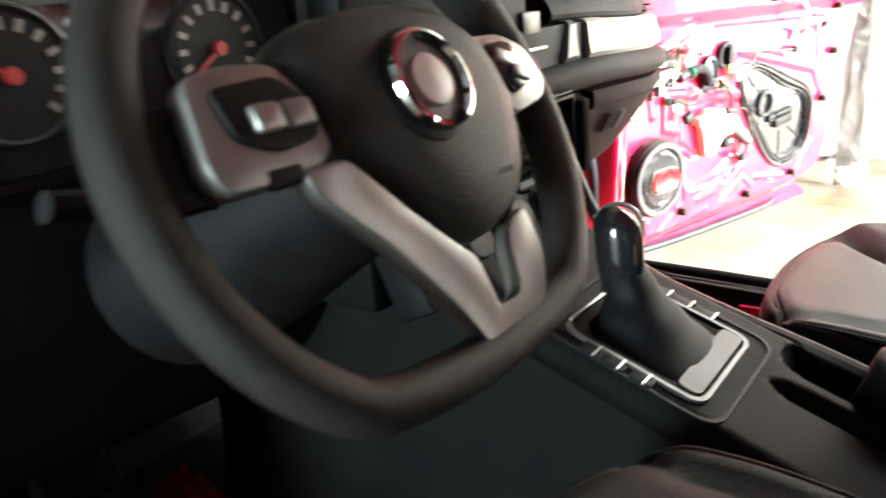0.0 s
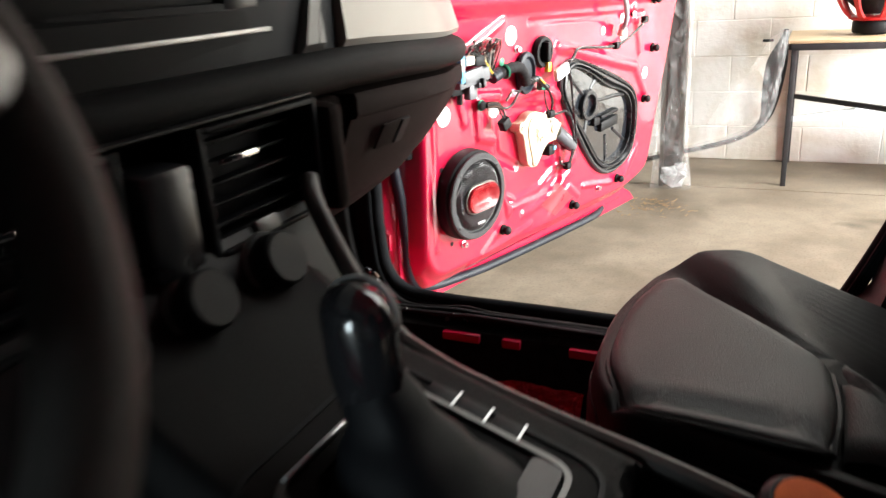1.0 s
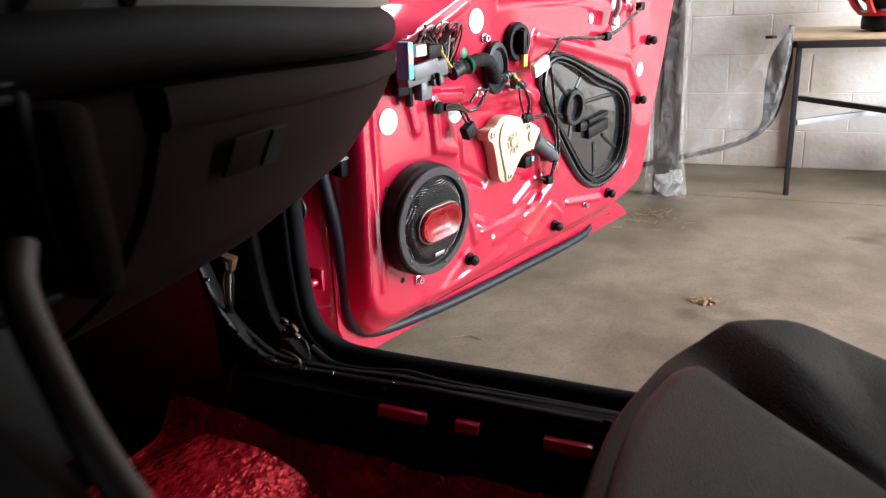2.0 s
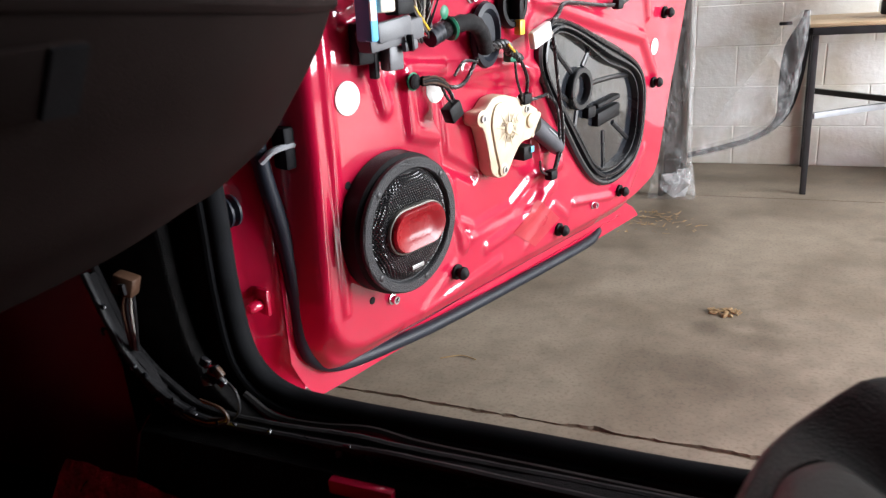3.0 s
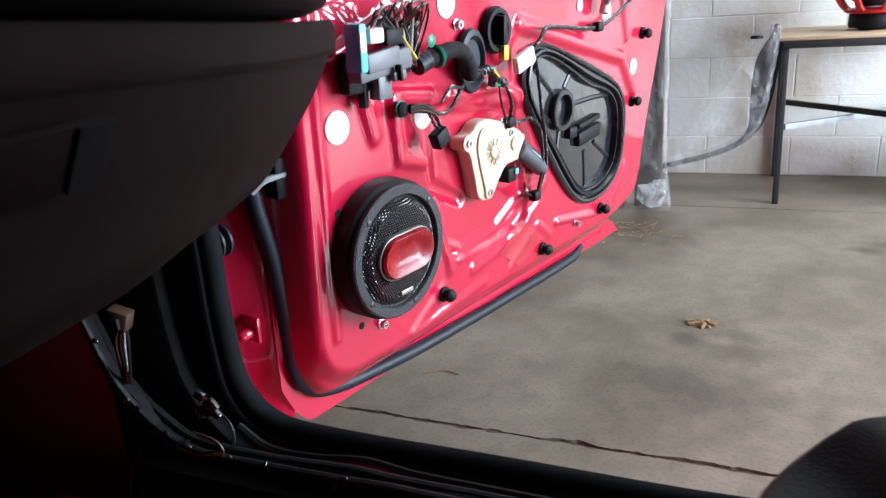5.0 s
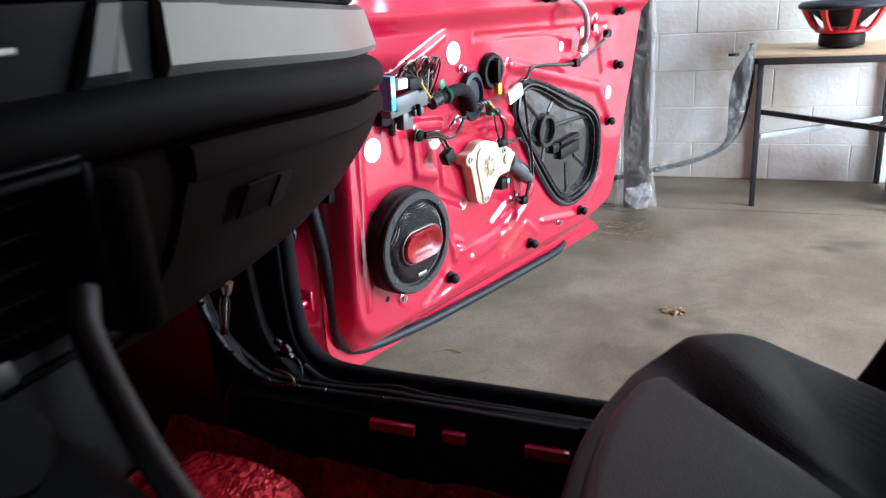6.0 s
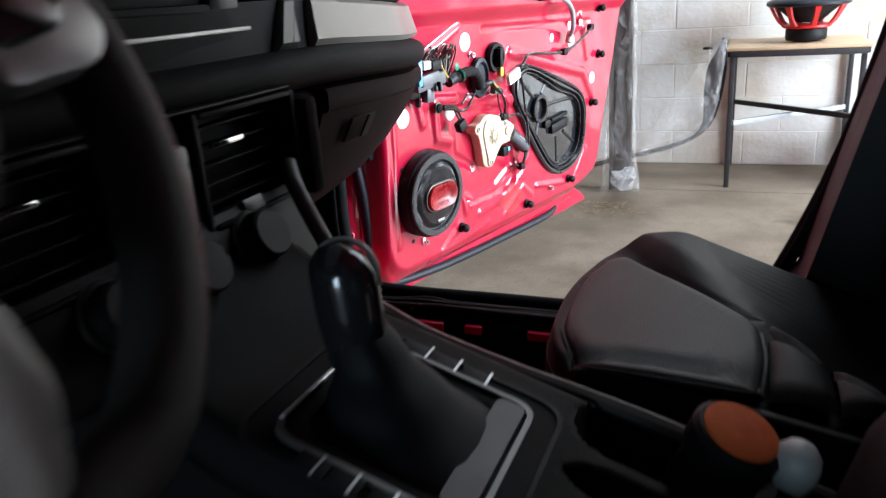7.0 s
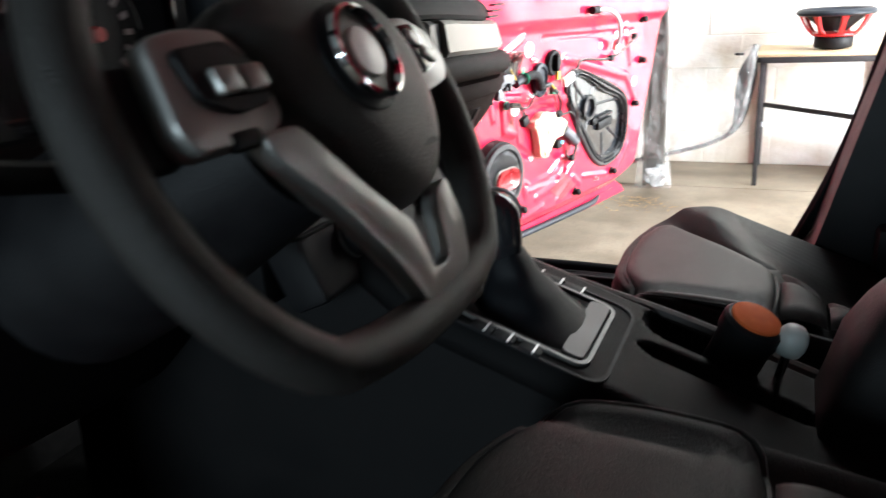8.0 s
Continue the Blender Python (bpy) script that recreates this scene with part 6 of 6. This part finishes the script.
    # forked lower spoke: two arms that meet in a broad foot
    fork = [(-0.092, -0.010), (-0.062, -0.010), (-0.036, -0.045), (-0.010, -0.072), (0.004, -0.084), (0.010, -0.116), (0.034, -0.116), (0.036, -0.086), (0.042, -0.074), (0.062, -0.068), (0.067, -0.098), (0.060, -0.126), (0.038, -0.140), (-0.002, -0.138), (-0.026, -0.102), (-0.056, -0.061), (-0.088, -0.026)]
    bm = bmesh.new()
    prism(bm, rounded(fork, 0.006, 3), -0.014, Matrix.Translation((0, 0, 0.004)) @ flat, 0.0025)
    for v in bm.verts:  # it dips towards the rim
        v.co.z += 0.010 * smoothstep(-0.13, -0.03, v.co.y) - 0.006 * smoothstep(-0.10, -0.14, v.co.y)
    part("lower_spoke", bm, SPOKE, w, "satin silver forked lower spoke", angle=30)
    part("spoke_root", box(bmesh.new(), (-0.140, 0.014, 0.004), (0.03, 0.05, 0.012), 0.004), PLASTIC, w)
    for s in (-1, 1):
        st = thing("column_stalk", Matrix.Translation((-0.2, -MID, 0)) @ m @ Matrix.Translation((0, 0, -0.09)), "black steering column stalk", "stalk", parent=CAR)
        part("lever", tube(bmesh.new(), smooth_line([(s * 0.04, 0.01, 0), (s * 0.10, 0.02, 0.004), (s * 0.165, 0.028, 0.02)]), 0.009, 10, 0.7), PLASTIC, st)


def build_console():
    c = thing("centre_console", Matrix.Translation((0.2 - 0.2, 0.74 - MID, 0.43)), "dark centre console with silver-framed shifter gate and cup holder", "centre console", parent=CAR)
    T = Matrix.Translation((-0.2, -0.74, -0.43))
    Y0, Y1 = 0.625, 0.872
    # body with open wells: a top grid with holes, plus sides
    wells = [(0.125, 0.245, 0.672, 0.790, 0.05), (0.288, 0.395, 0.795, 0.868, 0.09), (0.288, 0.49, 0.742, 0.778, 0.035)]
    bm = bmesh.new()

    def top(s, t):
        x, y = -0.05 + 0.75 * s, Y0 + (Y1 - Y0) * t
        z = console_z(x) + 0.05 * smoothstep(0.10, -0.05, x)
        z = max(z, 0.705)
        z -= 0.03 * smoothstep(0.03, 0.0, y - Y0) ** 2 + 0.012 * smoothstep(0.02, 0.0, Y1 - y)
        for x0, x1, y0, y1, dp in wells:
            z -= dp * smoothstep(0.0, 0.008, rect_in(x, y, x0, x1, y0, y1, 0.03))
        return (x, y, z)
    sheet(bm, top, 150, 62)
    part("top", bm, DASH, c, "", T, 50)
    bm = bmesh.new()
    for y, lean in ((Y0, -0.035), (Y1, 0.02)):
        sheet(bm, lambda s, t: (-0.45 + 1.15 * s, y + lean * t, (max(console_z(max(-0.05, -0.45 + 1.15 * s)) + 0.05 * smoothstep(0.10, -0.05, -0.45 + 1.15 * s), 0.705) - (0.03 if lean < 0 else 0.012)) * (1 - t) + 0.425 * t), 30, 6)
    part("side", bm, DASH, c, "", T)
    part("edge_rail", tube(bmesh.new(), smooth_line([(0.087, 0.877, 0.828), (0.12, 0.876, 0.812), (0.153, 0.875, 0.800), (0.221, 0.874, 0.780), (0.34, 0.874, console_z(0.34) - 0.006), (0.50, 0.875, console_z(0.5) - 0.006)]), 0.0085, 8), TITAN_DARK, c, "", T)
    tilt = math.degrees(math.atan(0.35))
    G = Matrix.Translation((0.185, 0.731, console_z(0.185))) @ pose(0, 0, 0, 0, tilt, 0)
    # gate: silver frame of four bars with rounded corners
    out = rounded([(-0.079, -0.076), (0.077, -0.076), (0.077, 0.079), (-0.079, 0.079)], 0.02, 5)
    inn = rounded([(-0.0745, -0.0715), (0.0725, -0.0715), (0.0725, 0.0745), (-0.0745, 0.0745)], 0.018, 5)
    bm = bmesh.new()
    rows = [[bm.verts.new(G @ Vector((x, y, z))) for x, y in o] for o, z in ((out, 0.0), (out, 0.004), (inn, 0.004), (inn, 0.0))]
    for a, b in zip(rows, rows[1:]):
        for i in range(len(a)):
            j = (i + 1) % len(a)
            bm.faces.new((a[i], a[j], b[j], b[i]))
    part("gate_frame", bm, TITAN, c, "satin shifter frame", T)
    # front bar in brighter metal: the frame's highlight put into its colour
    part("gate_bar", box(bmesh.new(), (-0.0768, 0.0, 0.0045), (0.004, 0.12, 0.003), 0.001, G), SATIN, c, "silver front bar of the shifter frame, brighter for its highlight", T)
    plate = bmesh.new()
    prism(plate, rounded([(0.045, -0.066), (0.069, -0.066), (0.069, 0.069), (0.045, 0.069)], 0.008, 3), 0.004, G @ pose(0, 0, 0.006, -90))
    part("gate_plate", plate, TITAN_DARK, c, "grey shifter plate", T)
    bz = bmesh.new()
    o2 = rounded([(-0.10, -0.095), (0.10, -0.095), (0.10, 0.098), (-0.10, 0.098)], 0.03, 5)
    o3 = rounded([(-0.096, -0.091), (0.096, -0.091), (0.096, 0.094), (-0.096, 0.094)], 0.028, 5)
    rows = [[bz.verts.new(G @ Vector((x, y, z))) for x, y in o] for o, z in ((o2, 0.0), (o2, 0.002), (o3, 0.002), (o3, 0.0))]
    for a, b in zip(rows, rows[1:]):
        for i in range(len(a)):
            j = (i + 1) % len(a)
            bz.faces.new((a[i], a[j], b[j], b[i]))
    part("gate_surround", bz, VENT, c, "", T)
    # button separators beside the gate
    for y in (0.087, -0.084):
        for x in (-0.045, -0.018, 0.010):
            part("button_mark", box(bmesh.new(), (x + (0.012 if y < 0 else 0.02), y, 0.004), (0.0022, 0.020, 0.002), 0, G), SATIN, c, "thin silver line between buttons", T)
        for x in (-0.055, -0.03, 0.0):
            part("console_button", box(bmesh.new(), (x + 0.018, y, 0.002), (0.024, 0.017, 0.003), 0.001, G), VENT, c, "", T)
    # shifter
    s = thing("gear_shifter", Matrix.Translation((0.17 - 0.2, 0.735 - MID, 0.80)), "black leather gear shifter with gaiter", "gear shifter", parent=CAR)
    T2 = Matrix.Translation((-0.17, -0.735, -0.80))
    bm = bmesh.new()
    secs = []
    for k in range(15):
        t = k / 14
        z = 0.795 + 0.085 * t
        w = 0.050 * (1 - t) ** 1.7 + 0.020 + 0.0012 * math.sin(t * 17)
        cx, cy = 0.18 - 0.037 * t, 0.733 + 0.006 * t
        secs.append([(cx + w * math.copysign(abs(math.cos(a)) ** 0.7, math.cos(a)), cy + w * math.copysign(abs(math.sin(a)) ** 0.7, math.sin(a)), z + console_z(cx + w * math.cos(a)) * 0 - 0.2 * (1 - t) * w * math.cos(a)) for a in [2 * math.pi * i / 24 for i in range(24)]])
    rings(bm, secs)
    part("gaiter", bm, VENT, s, "wrinkled black leather gaiter", T2)
    bm = bmesh.new()
    secs = []
    for k in range(17):
        t = k / 16
        w = 0.0185 + 0.0035 * smoothstep(0.0, 0.45, t)
        if t > 0.66:
            w *= math.sqrt(max(0.0004, 1 - ((t - 0.66) / 0.34) ** 2.6))
        cx, cy, z = 0.142 - 0.006 * t, 0.735 + 0.001 * t, 0.85 + 0.094 * t
        secs.append([(cx + w * 1.2 * math.cos(a), cy + w * 0.95 * math.sin(a), z - 0.15 * t * w * math.cos(a)) for a in [2 * math.pi * i / 28 for i in range(28)]])
    rings(bm, secs)
    part("knob", bm, GLOSS, s, "smooth glossy black knob", T2, 60)
    # silver arc modelled along the highlight on top of the knob
    part("knob_highlight", tube(bmesh.new(), smooth_line([(0.108, 0.744, 0.926), (0.118, 0.747, 0.938), (0.133, 0.749, 0.9425), (0.150, 0.748, 0.9385), (0.160, 0.745, 0.927), (0.1625, 0.742, 0.912)]), 0.0025, 8), SATIN, s, "thin satin silver arc in place of the knob's highlight", T2)


def build_bottles():
    m = Matrix.Translation((0.375, 0.815, 0.70)) @ pose(0, 0, 0, 0, 22, -20)
    b = thing("small_bottle", m, "small black bottle with orange top in the cup holder", "bottle")
    part("body", lathe(bmesh.new(), [(0.028, 0), (0.031, 0.006), (0.031, 0.075), (0.034, 0.08), (0.034, 0.098), (0.030, 0.102)], n=28), PLASTIC, b)
    part("cap", lathe(bmesh.new(), [(0.0275, 0.099), (0.0275, 0.1045), (0.025, 0.1065), (0.002, 0.107)], n=28), ORANGE, b, "orange fabric-like cap")
    m = Matrix.Translation((0.435, 0.80, 0.714)) @ pose(0, 0, 0, 0, 12, 0)
    b = thing("grease_bulb", m, "pale grey rounded bulb standing on a short stem", "bulb")
    part("stem", lathe(bmesh.new(), [(0.005, 0), (0.005, 0.05)], n=14), CHROME, b)
    part("bulb", lathe(bmesh.new(), [(0.006, 0.044), (0.013, 0.047), (0.0165, 0.055), (0.017, 0.064), (0.0155, 0.072), (0.010, 0.079), (0.002, 0.081)], n=26), GREYCAP, b)


def build_seat(side, dy, dz, label):
    """side 1: passenger; -1: driver, mirrored about the car's middle line and shifted by dy."""
    def place(x, y, z):
        return (x, y if side > 0 else 2 * MID - y + dy, z + dz)
    cx, cy = 0.44, 1.16
    base = Vector(place(cx, cy, 0.43 - dz))
    s = thing("seat", Matrix.Translation(base - Vector((0.2, MID, 0))), label, "car seat", parent=CAR)
    T = Matrix.Translation(-base)

    def inner_edge(x):  # where the outer bolster meets the centre panel
        return 1.318 - 1.02 * max(0.0, x - 0.25)

    def top_z(x, y):
        z = 0.735 - 0.02 * smoothstep(0.3, 0.6, x)
        k = y - inner_edge(x)
        far = 0.757 - 0.033 * smoothstep(0.31, 0.42, x) - 0.085 * smoothstep(0.40, 0.57, x)
        z += (far - z) * smoothstep(0.0, 0.07, k) * (1 if x < 0.75 else 0)
        z -= 0.012 * math.exp(-(k / 0.012) ** 2) * smoothstep(0.25, 0.30, x)
        z += 0.010 * smoothstep(0.985, 0.955, y) - 0.010 * math.exp(-((y - 0.99) / 0.008) ** 2)
        return z
    outline = rounded([(0.250, 0.950), (0.72, 0.935), (0.72, 1.375), (0.31, 1.392), (0.222, 1.345), (0.190, 1.20), (0.198, 1.05)], 0.06, 6)

    def ring(k, drop, out=0.0):
        pts = []
        for x, y in outline:
            px, py = cx + (x - cx) * k, cy + (y - cy) * k
            r = math.hypot(x - cx, y - cy)
            pts.append(place(px + out * (x - cx) / r, py + out * (y - cy) / r, top_z(px, py) - drop))
        return pts
    secs = [[place(x, y, 0.47) for x, y in outline]]
    secs += [ring(1.0, d, o) for d, o in ((0.16, -0.01), (0.11, 0.0), (0.07, 0.004), (0.045, 0.003))]
    secs += [ring(1 - 0.045 * (1 - math.cos(a)) - 0.0, 0.045 * (1 - math.sin(a))) for a in (0.25, 0.5, 0.8, 1.1, 1.4, 1.57)]
    secs += [ring(k, 0.0) for k in (0.93, 0.9, 0.85, 0.8, 0.74, 0.68, 0.62, 0.55, 0.47, 0.38, 0.28, 0.16, 0.03)]
    part("cushion", rings(bmesh.new(), secs), LEATHER, s, "black leather-look cushion", T, 60)
    # paler centre panel that swells a little over the cushion
    pan = rounded([(0.262, 0.966), (0.335, 0.960), (0.425, 0.962), (0.434, 1.05), (0.425, 1.145), (0.37, 1.190), (0.30, 1.252), (0.252, 1.304), (0.232, 1.285), (0.210, 1.20), (0.211, 1.12), (0.222, 1.05)], 0.03, 4)
    px, py = 0.305, 1.12

    def panel_ring(k, lift):
        return [place(px + (x - px) * k, py + (y - py) * k, top_z(px + (x - px) * k, py + (y - py) * k) + lift - 0.02 * smoothstep(0.225, 0.195, px + (x - px) * k)) for x, y in pan]
    # the driver's panel takes the cushion's darker material, the passenger's the grey one
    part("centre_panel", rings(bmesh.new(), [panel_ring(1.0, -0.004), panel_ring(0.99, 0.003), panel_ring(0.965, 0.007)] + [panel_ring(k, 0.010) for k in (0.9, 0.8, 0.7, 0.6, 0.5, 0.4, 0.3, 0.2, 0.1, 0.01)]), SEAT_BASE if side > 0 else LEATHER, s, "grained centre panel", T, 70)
    loop = [Vector(p) for p in panel_ring(1.012, 0.0)]
    part("piping", tube(bmesh.new(), loop + loop[:1], 0.0032, 6), LEATHER, s, "", T)
    seam = [Vector(p) for p in ring(0.992, 0.030)]
    part("piping", tube(bmesh.new(), seam + seam[:1], 0.0035, 6), LEATHER, s, "", T)
    for k in range(4):
        def flute(a, b, k=k):
            x = 0.437 + 0.062 * k + 0.058 * a
            y = 0.99 + (min(inner_edge(x), 1.2) - 0.99) * b + 0.05 * b
            return place(x, y, top_z(x, y) - 0.003 + 0.011 * math.sin(math.pi * a) ** 0.6 * math.sin(math.pi * min(max(b, 0.02), 0.98)) ** 0.2)
        part("flute", sheet(bmesh.new(), flute, 10, 20), LEATHER, s, "", T)
    secs = []
    for i in range(14):
        t = i / 13
        x, z = 0.70 + 0.24 * t, 0.66 + 0.66 * t
        w = 0.225 * (0.9 + 0.12 * math.sin(math.pi * min(1, t * 1.2)) - 0.35 * smoothstep(0.75, 1.0, t))
        ringp = []
        for j in range(24):
            a = 2 * math.pi * j / 24
            c, d = math.cos(a), math.sin(a)
            fwd = 0.055 + 0.05 * abs(d) ** 3
            ringp.append(place(x - (fwd * c if c > 0 else 0.06 * c), cy + w * d, z))
        secs.append(ringp)
    part("backrest", rings(bmesh.new(), secs), LEATHER, s, "", T, 60)
    part("headrest", box(bmesh.new(), place(0.96, cy, 1.40), (0.10, 0.25, 0.15), 0.035, seg=3), LEATHER, s, "", T)
    for k in (-0.19, 0.19):
        part("seat_rail", box(bmesh.new(), place(0.45, cy + k, 0.45 - dz), (0.55, 0.03, 0.05), 0.004), STEEL, s, "", T)


def build_armrest():
    a = thing("armrest", Matrix.Translation((0.592 - 0.2, 0.79 - MID, 0.70)), "rounded dark grey leather centre armrest", "armrest", parent=CAR)
    secs = []
    for i in range(16):
        t = i / 15
        x = -0.115 + 0.30 * t
        k = math.sqrt(max(0.0, 1 - (1 - min(1, t / 0.45)) ** 2)) * 0.97 + 0.03
        h, w = 0.185 * k + 0.03 * t, 0.085 * (0.75 + 0.25 * k)
        secs.append([(x, w * math.copysign(abs(math.cos(b)) ** 0.7, math.cos(b)), max(0.0, h * math.copysign(abs(math.sin(b)) ** 0.7, math.sin(b)))) for b in [math.pi * j / 20 for j in range(21)]])
    part("pad", rings(bmesh.new(), secs), LEATHER, a, "", None, 60)


def build_pedals():
    for y, w in ((0.42, 0.07), (0.33, 0.09)):
        p = thing("pedal", Matrix.Translation((-0.62, y - MID, 0.55)), "foot pedal under the dashboard", "pedal", parent=CAR)
        part("pad", box(bmesh.new(), (0, 0, 0), (0.02, w, 0.08), 0.006, pose(0, 0, 0, 0, -25)), RUBBER, p)
        part("arm", tube(bmesh.new(), [(-0.01, 0, 0.02), (-0.06, 0, 0.18), (-0.1, 0, 0.3)], 0.009, 8), BLACK_STEEL, p)
    bm = bmesh.new()
    sheet(bm, lambda s, t: (-0.55 + 0.55 * s, 0.22 + 0.36 * t, 0.43 + 0.05 * smoothstep(-0.3, -0.55, -0.55 + 0.55 * s) + 0.008 * noise.noise(Vector((s * 12, t * 9, 2)))), 50, 36)
    solo("sound_damping_sheet", bm, DAMPING, "crumpled red embossed damping foil under the pedals", "damping sheet")


build_body()
build_kick_wiring()
build_floor_foil()
build_dashboard()
build_wheel()
build_console()
build_bottles()
build_seat(1, 0.0, 0.0, "front passenger seat with grey panel and black bolsters")
build_seat(-1, 0.045, 0.065, "driver seat, its centre panel as dark as its cushion")
build_armrest()
build_pedals()

# ---- pieces of the wall ----
build_blocks(WALL)
